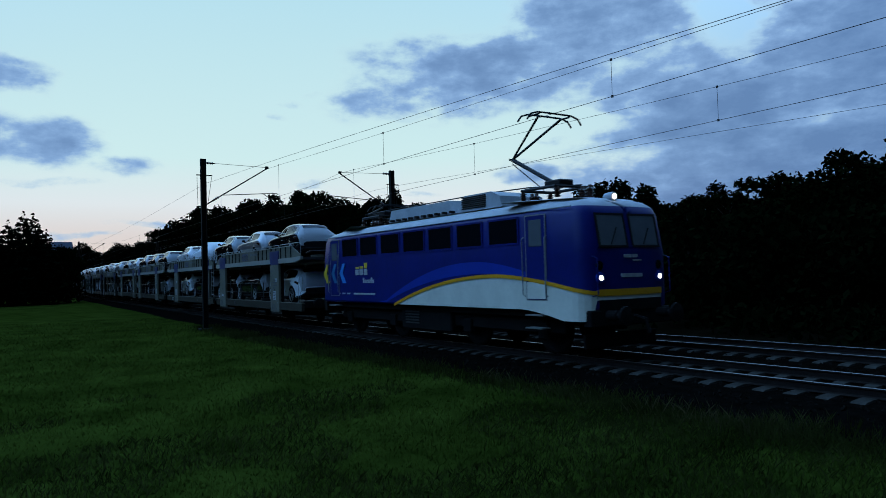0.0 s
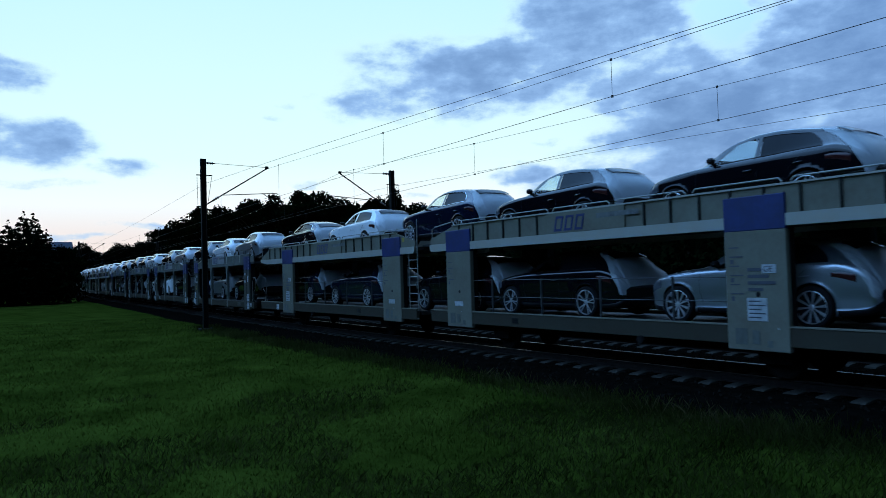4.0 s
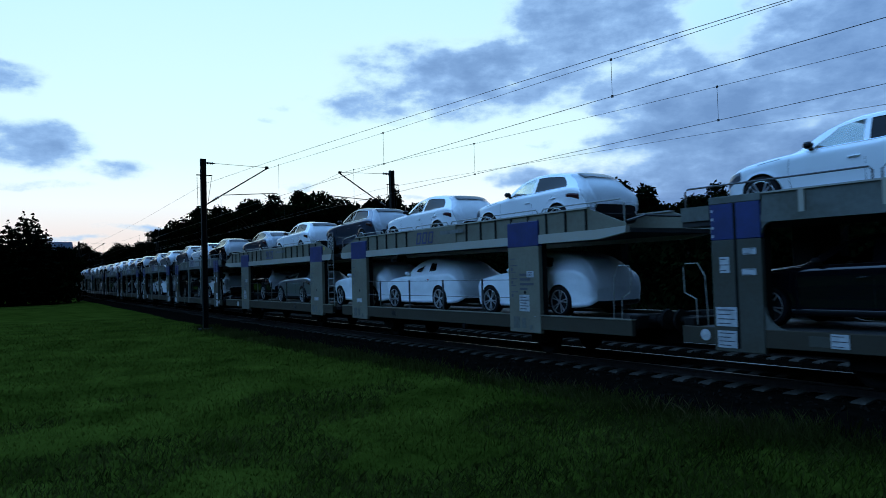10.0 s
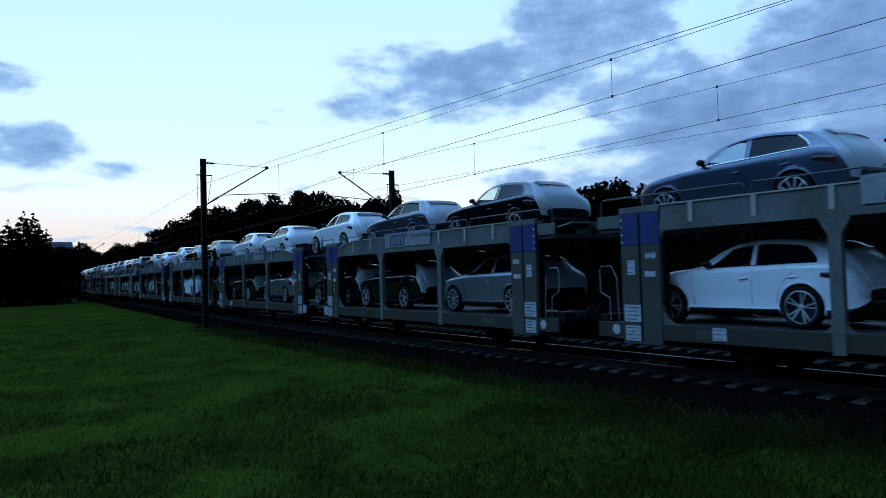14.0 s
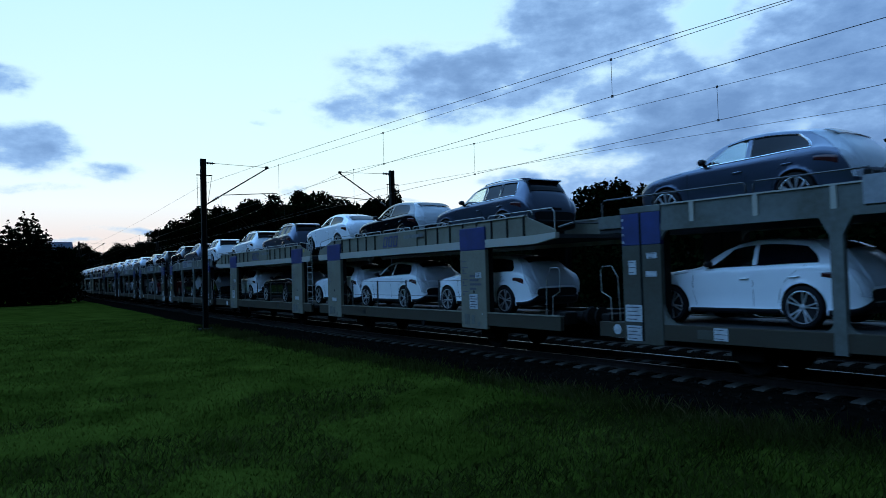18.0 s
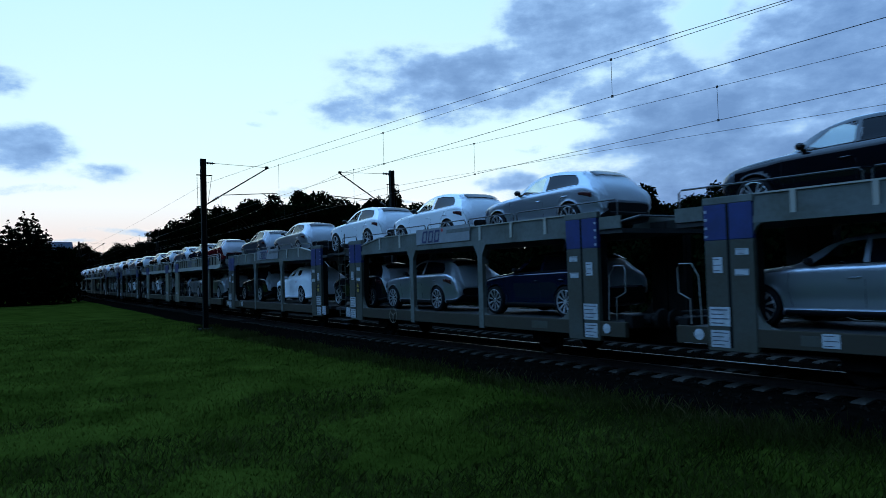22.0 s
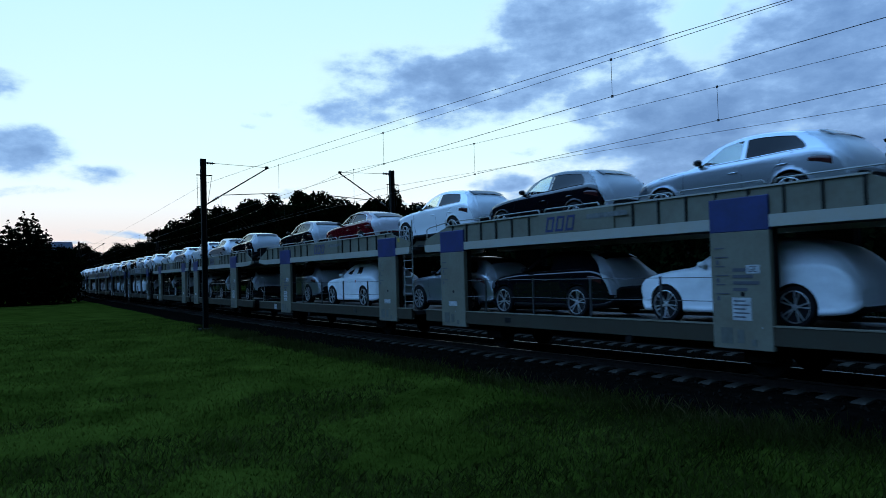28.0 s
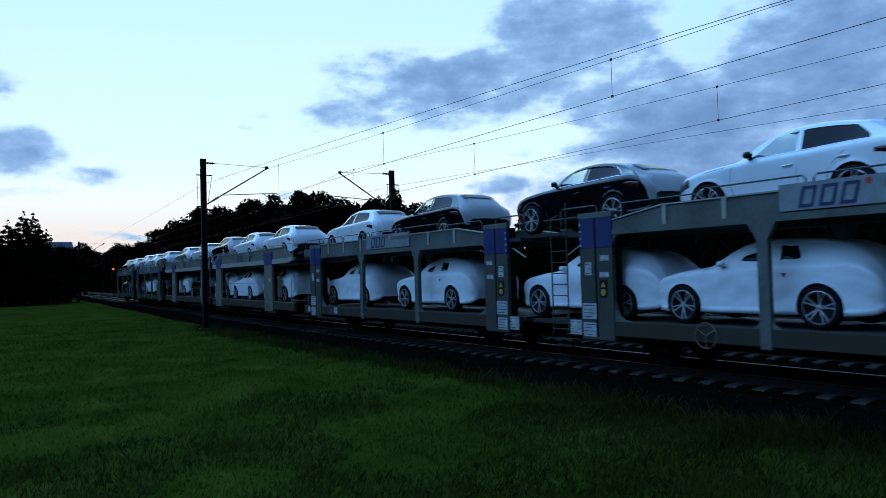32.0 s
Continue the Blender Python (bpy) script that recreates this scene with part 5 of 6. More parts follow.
def wagon_b():
    W = thing("car_transporter_wagon", "grey double-deck car wagon with framed side openings and blue pillar tops", "wagon", "car wagons")
    J, U, wd = 3.755, 12.112, 1.034
    deck_parts(W, 3.02, 0.9, 15.2, 0.95)
    for s in (-1, 1):
        a, b = J / 2 + wd / 2, J / 2 + U - wd / 2
        posts = (a + 3.66, a + 7.5)
        for y, near in ((-1.5, True), (1.38, False)):
            x0, x1 = sorted((0.95 * s, 15.25 * s))
            part("sill", block(x0, x1, y, y + 0.12, 0.64, 0.97, 0.012), M_SILL, W)
            bm = bmesh.new()
            prism(bm, [(a * s, 3.22), ((a + 1.3) * s, 3.42), ((a + 1.4) * s, 3.425), (b * s, 3.415), (b * s, 2.93), (a * s, 2.93)], y + 0.02, y + 0.06)
            girder = part("upper_girder", bm, M_GREY, W)
            bm = bmesh.new()
            prism(bm, [(a * s, 2.9), (b * s, 2.9), (b * s, 3.03), (a * s, 3.03)], y - 0.008, y + 0.12)
            part("lower_flange", bm, M_GREY, girder)
            bm = bmesh.new()
            prism(bm, [(a * s, 3.22), ((a + 1.4) * s, 3.425), (b * s, 3.415), (b * s, 3.445), ((a + 1.38) * s, 3.455), (a * s, 3.25)], y - 0.01, y + 0.12)
            part("top_flange", bm, M_FLANGE, girder)
            # rounded corners of the three openings
            edges = [a, *[q for p in posts for q in (p - 0.11, p + 0.11)], b]
            for lo, hi in zip(edges[::2], edges[1::2]):
                bm = bmesh.new()
                for cx, wx in ((lo, 1), (hi, -1)):
                    for cz, wz in ((2.9, -1), (0.97, 1)):
                        r = 0.4 if wz > 0 and (cx == a or cx == b) else 0.2
                        pts = [(cx, cz), (cx + wx * r, cz)] + [(cx + wx * r * (1 - math.sin(t)), cz + wz * r * (1 - math.cos(t))) for t in (0.39, 0.79, 1.18)] + [(cx, cz + wz * r)]
                        prism(bm, [(px * s, pz) for px, pz in pts], y + 0.01, y + 0.1)
                part("corner_gussets", bm, M_GREY, girder)
            for pst in posts:
                bm = bmesh.new()
                prism(bm, [((pst - 0.11) * s, 0.6), ((pst + 0.11) * s, 0.6), ((pst + 0.11) * s, 2.6), ((pst + 0.3) * s, 2.93), ((pst - 0.3) * s, 2.93), ((pst - 0.11) * s, 2.6)], y - 0.015, y + 0.11)
                part("window_post", bm, M_GREY, W, "grey post with flared head")
            if near:
                for x in (a + 1.47, a + 2.9, b - 0.77, b - 2.14, b - 3.56):
                    if posts[0] + 0.2 < x < posts[1] - 0.2:
                        continue
                    part("stiffener", block(x * s - 0.05, x * s + 0.05, y - 0.012, y + 0.02, 3.03, 3.42), M_FLANGE, girder)
                px0 = 6.43 if s > 0 else -9.43
                part("name_panel", block(px0, px0 + 3.0, y - 0.02, y + 0.02, 3.06, 3.53), M_PANELD, girder, "darker grey name panel")
                emblem_bars(girder, px0 + 0.35, 3.1, y - 0.022)
                part("red_dot", lathe([(0.01, 0.006), (0.055, 0.005), (0.055, 0.0)], 12), M_RED, girder, "red round mark", at=pose(px0 + 1.55, y - 0.021, 3.44, 180))
                for i in range(5):
                    x0 = (a + 0.15 + 2.25 * i) * s
                    x1 = x0 + 2.1 * s
                    x0, x1 = min(x0, x1), max(x0, x1)
                    zz = 3.46 if i else 3.38
                    part("railing", tubes([hoop(x0, x1, y + 0.05, zz - 0.06, zz + 0.2)], 0.018), M_TUBED, W, "dark tubular railing")
                part("railing", tubes([hoop(min(13.3 * s, 15.1 * s), max(13.3 * s, 15.1 * s), y + 0.05, 3.3, 3.66)], 0.02), M_TUBED, W, "dark tubular railing")
                part("railing", tubes([hoop(min(0.7 * s, 1.9 * s), max(0.7 * s, 1.9 * s), y + 0.05, 3.2, 3.6)], 0.02), M_TUBED, W, "dark tubular railing")
                part("brace", tubes([[(0.8 * s, -1.35, 2.5), (1.3 * s, -1.35, 2.75), (1.5 * s, -1.35, 2.75)]], 0.02), M_TUBE, W)
                part("repaint_patch", block((b - 1.1) * s - 0.3, (b - 1.1) * s + 0.3, y - 0.006, y, 0.72, 0.9), M_GREYD, W, "paler repaint patch")
                if s > 0:
                    ring = [(4.8 + 0.25 * math.cos(q), y - 0.05, 0.79 + 0.25 * math.sin(q)) for q in [2 * math.pi * i / 20 for i in range(21)]]
                    spokes = [[(4.8, y - 0.05, 0.79), (4.8 + 0.25 * math.cos(q), y - 0.05, 0.79 + 0.25 * math.sin(q))] for q in (0.5, 2.6, 4.7)]
                    part("brake_wheel", tubes([ring, [(4.8, y - 0.06, 0.79), (4.8, y + 0.1, 0.79)]] + spokes, 0.011, 5), M_OLIVE, W, "round handbrake wheel")
                part("end_plate", block(min(14.55 * s, 15.2 * s), max(14.55 * s, 15.2 * s), y + 0.02, y + 0.06, 3.02, 3.3), M_GREY, W)
    for k, x in enumerate((J / 2 + U, J / 2, -J / 2, -J / 2 - U)):
        for y, near in ((-1.52, True), (1.40, False)):
            # far side: shade painted in, so pillar and band lose their own colours
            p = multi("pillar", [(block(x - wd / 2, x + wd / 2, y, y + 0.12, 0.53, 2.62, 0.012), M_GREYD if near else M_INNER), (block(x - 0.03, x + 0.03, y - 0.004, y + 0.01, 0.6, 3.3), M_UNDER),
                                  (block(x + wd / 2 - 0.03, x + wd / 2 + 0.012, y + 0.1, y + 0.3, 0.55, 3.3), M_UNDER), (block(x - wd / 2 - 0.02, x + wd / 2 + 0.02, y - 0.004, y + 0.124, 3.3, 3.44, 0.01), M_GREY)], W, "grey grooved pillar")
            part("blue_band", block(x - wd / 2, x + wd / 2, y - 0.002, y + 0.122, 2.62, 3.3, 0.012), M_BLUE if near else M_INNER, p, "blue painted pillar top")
            if near:
                yy = y - 0.006
                out = 1 if k in (0, 2) else -1
                bm = bmesh.new()
                for zz in (3.2, 3.04, 2.88, 2.72):
                    bx(bm, x + out * 0.47 - 0.025, x + out * 0.47 + 0.025, yy - 0.004, yy + 0.004, zz - 0.05, zz)
                part("white_tabs", bm, M_PLATE, p, "small white tabs")
                placard(p, x - out * 0.28 - 0.13, 2.33, 0.26, 0.12, 2, yy)
                placard(p, x + out * 0.24 - 0.1, 2.0, 0.2, 0.3, 3, yy)
                placard(p, x - out * 0.26 - 0.14, 1.95, 0.28, 0.12, 2, yy)
                placard(p, x + out * 0.24 - 0.22, 1.0, 0.44, 0.36, 4, yy)
                placard(p, x + out * 0.24 - 0.2, 0.6, 0.40, 0.32, 4, yy)
                if k in (1, 2):
                    sgn = part("warning_sign", block(x + 0.1, x + 0.34, yy - 0.004, yy + 0.004, 1.5, 1.9), M_TRIM, p, "black plate with yellow warning marks")
                    part("triangle", lathe([(0.005, 0.006), (0.085, 0.005), (0.085, 0.0)], 3), M_SIGNY, sgn, "yellow triangle", at=pose(x + 0.22, yy - 0.005, 1.77, 180, 30, 0))
                    part("round_sign", lathe([(0.005, 0.006), (0.075, 0.005), (0.075, 0.0)], 14), M_SIGNY, sgn, "yellow round sign", at=pose(x + 0.22, yy - 0.005, 1.61, 180))
                    placard(W, x - 0.9 if k == 1 else x + 0.55, 0.62, 0.36, 0.34, 4, -1.508)
                ring_mark(W, x + out * 0.72, 0.82, 0.11)
    placard(W, -12.3, 0.71, 0.3, 0.24, 3, -1.506, label="small blue-white sheet on the sill")
    ladder(W, 0.32, 0.87, -1.46, 0.6, 3.4, M_GREYD)
    part("joint_step", block(-0.9, 0.9, -1.1, 1.1, 0.8, 0.9), M_DECK, W)
    part("joint_deck", block(-0.92, 0.92, -1.2, 1.2, 3.0, 3.08), M_DECK, W)
    for z in (0.3, 0.45):
        part("joint_tread", block(0.3, 0.9, -1.45, -1.2, z, z + 0.03), M_DECK, W)
    running_gear(W, (-11.9, -3.1, 3.1, 11.9))
    end_gear(W, 15.2, 1, M_TUBE), end_gear(W, -15.2, -1, M_TUBE)
    return W


KINDS = "AABBABBBABBABAABAB"
PROTO = {"A": wagon_a(), "B": wagon_b()}
PITCH_OF_WAGONS = 31.697
for i, kind in enumerate(KINDS):
    at = -44.217 - PITCH_OF_WAGONS * i
    w = PROTO[kind] if KINDS.index(kind) == i else copy_thing(PROTO[kind], pose(0, 0, 0))
    TRAIN.append((w, at, 0.0, 10.0))


# ---- new cars: fronts point back down the train; local x from nose to tail, z from the tyres' foot
AXLES = (0.93, 3.83)
ARCH = 0.452


LOW = curve(((0.0, 0.44), (0.08, 0.32), (0.25, 0.24), (0.6, 0.225), (4.3, 0.23), (4.7, 0.26), (4.85, 0.32), (4.92, 0.40)))
WIDE = curve(((0.0, 0.56), (0.06, 0.70), (0.18, 0.83), (0.4, 0.93), (0.75, 0.972), (1.5, 0.965), (2.4, 0.955), (3.2, 0.965), (3.9, 0.985), (4.35, 0.972), (4.65, 0.945), (4.80, 0.895), (4.88, 0.82), (4.92, 0.72)))
BELT = curve(((0.0, 0.66), (0.08, 0.76), (0.25, 0.89), (0.5, 0.98), (0.95, 1.055), (1.45, 1.10), (2.0, 1.125), (3.0, 1.15), (3.8, 1.175), (4.25, 1.18), (4.55, 1.12), (4.75, 1.0), (4.86, 0.84), (4.92, 0.68)))
ROOFS = {"suv": curve(((0.0, 0.70), (0.08, 0.82), (0.25, 0.945), (0.5, 1.03), (0.95, 1.105), (1.38, 1.15), (1.5, 1.185), (1.85, 1.395), (2.15, 1.55), (2.4, 1.628), (2.75, 1.675), (3.05, 1.682), (3.4, 1.66), (3.8, 1.605), (4.2, 1.515), (4.42, 1.415), (4.63, 1.25), (4.76, 1.10), (4.86, 0.90), (4.92, 0.71))),
         "coupe": curve(((0.0, 0.70), (0.08, 0.82), (0.25, 0.945), (0.5, 1.03), (0.95, 1.105), (1.38, 1.15), (1.5, 1.185), (1.85, 1.385), (2.15, 1.53), (2.4, 1.60), (2.75, 1.635), (3.0, 1.64), (3.35, 1.61), (3.75, 1.53), (4.15, 1.41), (4.45, 1.29), (4.66, 1.21), (4.76, 1.09), (4.86, 0.90), (4.92, 0.71))),
         "estate": curve(((0.0, 0.70), (0.08, 0.84), (0.25, 0.965), (0.5, 1.045), (0.95, 1.115), (1.38, 1.155), (1.5, 1.19), (1.85, 1.40), (2.15, 1.57), (2.4, 1.65), (2.75, 1.70), (3.2, 1.715), (3.7, 1.71), (4.15, 1.685), (4.42, 1.63), (4.6, 1.42), (4.72, 1.22), (4.82, 1.0), (4.88, 0.86), (4.92, 0.72)))}
RIDGE = curve(((0.0, 0.42), (0.25, 0.66), (0.8, 0.76), (1.4, 0.79), (1.9, 0.73), (2.4, 0.655), (3.2, 0.64), (4.2, 0.60), (4.6, 0.64), (4.8, 0.70), (4.92, 0.62)))
# where the window pillars stand: on the belt line and under the roof
PILLARS = {"suv": ((0, 1.15, 1.78, 2.80, 2.90, 4.13, 4.92), (0, 1.15, 2.34, 2.76, 2.85, 3.74, 4.92)),
           "coupe": ((0, 1.15, 1.78, 2.80, 2.90, 4.06, 4.92), (0, 1.15, 2.34, 2.76, 2.85, 3.66, 4.92)),
           "estate": ((0, 1.15, 1.78, 2.80, 2.90, 4.32, 4.92), (0, 1.15, 2.32, 2.76, 2.85, 4.14, 4.92))}
SIDE_N = 13
GLASS_V = (0.05, 0.28, 0.52, 0.75, 0.92, 1.0)
C_SHOULDER, C_BELT = 3 + SIDE_N, 5 + SIDE_N
C_EDGE = C_BELT + len(GLASS_V)
C_TOP = C_EDGE + 5


def body_point(shape, xb, c, grow=0.0):
    """Half breadth and height of the body at station xb and column c (may be a fraction), with its own x."""
    if c != int(c):
        a, b, f = body_point(shape, xb, int(c), grow), body_point(shape, xb, int(c) + 1, grow), c - int(c)
        return tuple(p + (q - p) * f for p, q in zip(a, b))
    c = int(c)
    v = 0.0 if c <= C_BELT else GLASS_V[c - C_BELT - 1] if c <= C_EDGE else 1.0
    kb, kr = PILLARS[shape]
    lean = v ** 1.9 if xb > 3.0 else v
    x = xb + (float(np.interp(xb, kb, kr)) - xb) * lean
    lo, w, b, r, rw = LOW(x), WIDE(x) + grow, BELT(x), ROOFS[shape](x) + grow, RIDGE(x) + grow
    flare = sum(math.exp(-((x - ax) / 0.42) ** 4) for ax in AXLES)
    rocker, shoulder = lo + 0.115, b - 0.085
    edge = max(r - 0.085, b + 0.012)
    if c == 0:
        return x, w * 0.80, lo
    if c == 1:
        return x, w * 0.94, lo + 0.015
    if c == 2:
        return x, w * (0.972 + 0.014 * flare), lo + 0.095
    if c <= C_SHOULDER:
        u = (c - 3) / SIDE_N
        dent = -0.014 * math.exp(-((u - 0.30) / 0.20) ** 2) * (1 - min(1, flare))
        return x, w * (0.962 + 0.038 * math.sin(u * math.pi / 2) + dent + 0.016 * flare * (1 - u) ** 0.5), rocker + (shoulder - rocker) * u
    if c == C_SHOULDER + 1:
        return x, w * 0.986, b - 0.03
    if c == C_BELT:
        return x, w * 0.945, b
    yb = w * 0.938
    if c <= C_EDGE:
        return x, yb + (rw - yb) * v + 0.03 * v * (1 - v), b + (edge - b) * v
    k = c - C_EDGE
    return x, rw * (0.965, 0.88, 0.66, 0.35, 0.0)[k - 1], edge + (r - edge) * (0.36, 0.66, 0.90, 0.98, 1.0)[k - 1]


def body_stations(shape):
    xs = {0.0, 0.03, 0.07, 0.12, 0.18, 0.26, 4.72, 4.78, 4.83, 4.87, 4.90, 4.92} | set(PILLARS[shape][0])
    for k in range(1, 95):
        q = 0.30 + 0.0475 * k
        if all(abs(q - p) > 0.02 for p in xs):
            xs.add(round(q, 4))
    return sorted(xs)


def in_window(shape, xm, c):
    """Which pane, if any, fills the face at station xm and column c."""
    k = PILLARS[shape][0]
    if C_BELT < c < C_EDGE - 1:
        if k[2] < xm < k[3]:
            return "front"
        if k[4] < xm < k[5]:
            return "rear"
    if C_EDGE + 0.5 < c and 1.42 < xm < k[2] - 0.02:
        return "screen"
    return ""


def arch_parts(bm):
    """A rolled lip and a dark wheel well, drawn inwards from the open edge of each arch."""
    for ax in AXLES:
        for sy in (-1, 1):
            rim = [e for e in bm.edges if e.is_boundary and all(v.co.y * sy > 0.6 and abs(math.hypot(v.co.x - ax, v.co.z - 0.39) - ARCH) < 0.004 for v in e.verts)]
            for step, index in ((0, 0), (1, 1), (2, 1)):
                got = bmesh.ops.extrude_edge_only(bm, edges=rim)["geom"]
                for v in (g for g in got if isinstance(g, bmesh.types.BMVert)):
                    d = math.hypot(v.co.x - ax, v.co.z - 0.39)
                    k = ((ARCH - 0.022) / d, 1.0, 0.06 / d)[step]
                    v.co.x, v.co.z = ax + (v.co.x - ax) * k, 0.39 + (v.co.z - 0.39) * k
                    v.co.y = (v.co.y + 0.012 * sy, 0.62 * sy, 0.62 * sy)[step]
                for f in (g for g in got if isinstance(g, bmesh.types.BMFace)):
                    f.material_index, f.smooth = index, step == 0
                rim = [g for g in got if isinstance(g, bmesh.types.BMEdge) and g.is_boundary and len({round(v.co.y, 3) for v in g.verts}) < 3 and all(abs(v.co.y) < 0.63 or step == 0 for v in g.verts)]
                rim = [g for g in rim if abs(math.hypot(g.verts[0].co.x - ax, g.verts[0].co.z - 0.39) - math.hypot(g.verts[1].co.x - ax, g.verts[1].co.z - 0.39)) < 0.01 and abs(g.verts[0].co.y - g.verts[1].co.y) < 0.03]


def car_shell(shape, mats, grow=0.0, wrapped=False):
    """The painted shell with open arches and window openings; returns its mesh."""
    bm = bmesh.new()
    xs = body_stations(shape)
    half = list(range(C_TOP + 1))
    grid = []
    for x in xs:
        pts = [body_point(shape, x, c, grow) for c in half]
        if wrapped:
            pts = [(q, y + 0.016 * noise.noise(Vector((q * 3.2, c * 0.25, 4.0))) + 0.007 * noise.noise(Vector((q * 11, c * 0.9 + z * 4, 1.0))), z) if c > 2 else (q, y, z) for c, (q, y, z) in enumerate(pts)]
        grid.append([bm.verts.new((q, -y, z)) for q, y, z in pts] + [bm.verts.new((q, y, z)) for q, y, z in pts[:-1][::-1]])
    n = len(grid[0])
    for i in range(len(xs) - 1):
        a, b, xm = grid[i], grid[i + 1], (xs[i] + xs[i + 1]) / 2
        for k in range(n - 1):
            c = k if k < C_TOP else n - 2 - k
            mx, mz = sum(v.co.x for v in (a[k], a[k + 1], b[k], b[k + 1])) / 4, sum(v.co.z for v in (a[k], a[k + 1], b[k], b[k + 1])) / 4
            if c < C_BELT and any(math.hypot(mx - ax, mz - 0.39) < ARCH for ax in AXLES):
                continue
            if not wrapped and in_window(shape, xm, c + 0.5):
                continue
            f = bm.faces.new((a[k], a[k + 1], b[k + 1], b[k]))
            f.smooth = True
            if c < 3 and not (wrapped and c > 0):
                f.material_index = 1
        bm.faces.new((a[n - 1], a[0], b[0], b[n - 1])).material_index = 1
    bm.faces.new(grid[0][::-1]).material_index = 1
    bm.faces.new(grid[-1]).material_index = 0 if wrapped else 1
    bmesh.ops.delete(bm, geom=[v for v in bm.verts if not v.link_faces], context="VERTS")
    bmesh.ops.recalc_face_normals(bm, faces=bm.faces)
    for v in bm.verts:
        if v.is_boundary and abs(v.co.y) > 0.6 and v.co.z < 1.0:
            for ax in AXLES:
                d = math.hypot(v.co.x - ax, v.co.z - 0.39)
                if abs(d - ARCH) < 0.07:
                    v.co.x, v.co.z = ax + (v.co.x - ax) * ARCH / d, 0.39 + (v.co.z - 0.39) * ARCH / d
    arch_parts(bm)
    if not wrapped:
        # shut lines of doors and bonnet
        n0 = len(bm.faces)
        lines = [[(1.50, 16), (1.47, 12), (1.48, 8), (1.54, 4)], [(2.85, 17), (2.84, 12), (2.83, 8), (2.83, 4)], [(3.92, 17), (3.70, 15), (3.50, 12), (3.40, 9), (3.34, 5)], [(0.42, 16.4), (0.9, 16.6), (1.35, 16.8)]]
        for line in lines:
            for sy in (-1, 1):
                tube(bm, [(p[0], sy * (p[1] - 0.001), p[2]) for p in (body_point(shape, x, c) for x, c in line)], 0.0055, 4)
        # dark tail diffuser
        bx(bm, 4.70, 4.94, -0.66, 0.66, 0.36, 0.52, 0.05)
        bm.faces.ensure_lookup_table()
        done = set()
        for f in bm.faces[n0:]:
            f.material_index = 1
            # each seam and the diffuser stay joined to the shell
            if f.verts[0] not in done:
                stack = [f.verts[0]]
                while stack:
                    v = stack.pop()
                    if v not in done:
                        done.add(v)
                        stack += [e.other_vert(v) for e in v.link_edges]
                bm.edges.new((f.verts[0], grid[0][0]))
                done.discard(grid[0][0])
    return to_mesh("body", bm, mats)


def pane(shape, which, sy, inset=0.012, grow=0.0):
    """The glass of one opening, set back behind the shell."""
    bm = bmesh.new()
    xs = body_stations(shape)
    made = {}

    def at(i, c):
        if (i, c) not in made:
            x, y, z = body_point(shape, xs[i], c, grow)
            made[(i, c)] = bm.verts.new((x, sy * (y - (inset if which != "screen" else 0)), z - (inset if which == "screen" else 0)))
        return made[(i, c)]
    for i in range(len(xs) - 1):
        for c in range(C_BELT, C_TOP):
            if in_window(shape, (xs[i] + xs[i + 1]) / 2, c + 0.5) == which:
                f = bm.faces.new((at(i, c), at(i, c + 1), at(i + 1, c + 1), at(i + 1, c)))
                f.smooth = True
    if which == "screen":
        other = bmesh.ops.duplicate(bm, geom=list(bm.verts) + list(bm.faces))["geom"]
        for v in other:
            if isinstance(v, bmesh.types.BMVert):
                v.co.y = -v.co.y
        bmesh.ops.remove_doubles(bm, verts=bm.verts, dist=0.0005)
    bmesh.ops.recalc_face_normals(bm, faces=bm.faces)
    return bm


def patch(shape, x0, x1, c0, c1, sy, out=0.012, taper=0.0, nx=8, nc=4):
    """A lens or plate that lies on the body between two stations and two columns."""
    bm = bmesh.new()
    rows = []
    for i in range(nx + 1):
        u = i / nx
        row = []
        for k in range(nc + 1):
            mid, spread = (c0 + c1) / 2, (c1 - c0) / 2 * (1 - taper * (1 - u))
            rim = 0.0 if i in (0, nx) or k in (0, nc) else out
            x, y, z = body_point(shape, x0 + (x1 - x0) * u, mid + spread * (2 * k / nc - 1))
            row.append(bm.verts.new((x, sy * (y + 0.003 + rim), z + rim * 0.3)))
        rows.append(row)
    for a, b in zip(rows, rows[1:]):
        for k in range(nc):
            f = bm.faces.new((a[k], a[k + 1], b[k + 1], b[k]))
            f.smooth = True
    bmesh.ops.recalc_face_normals(bm, faces=bm.faces)
    return bm


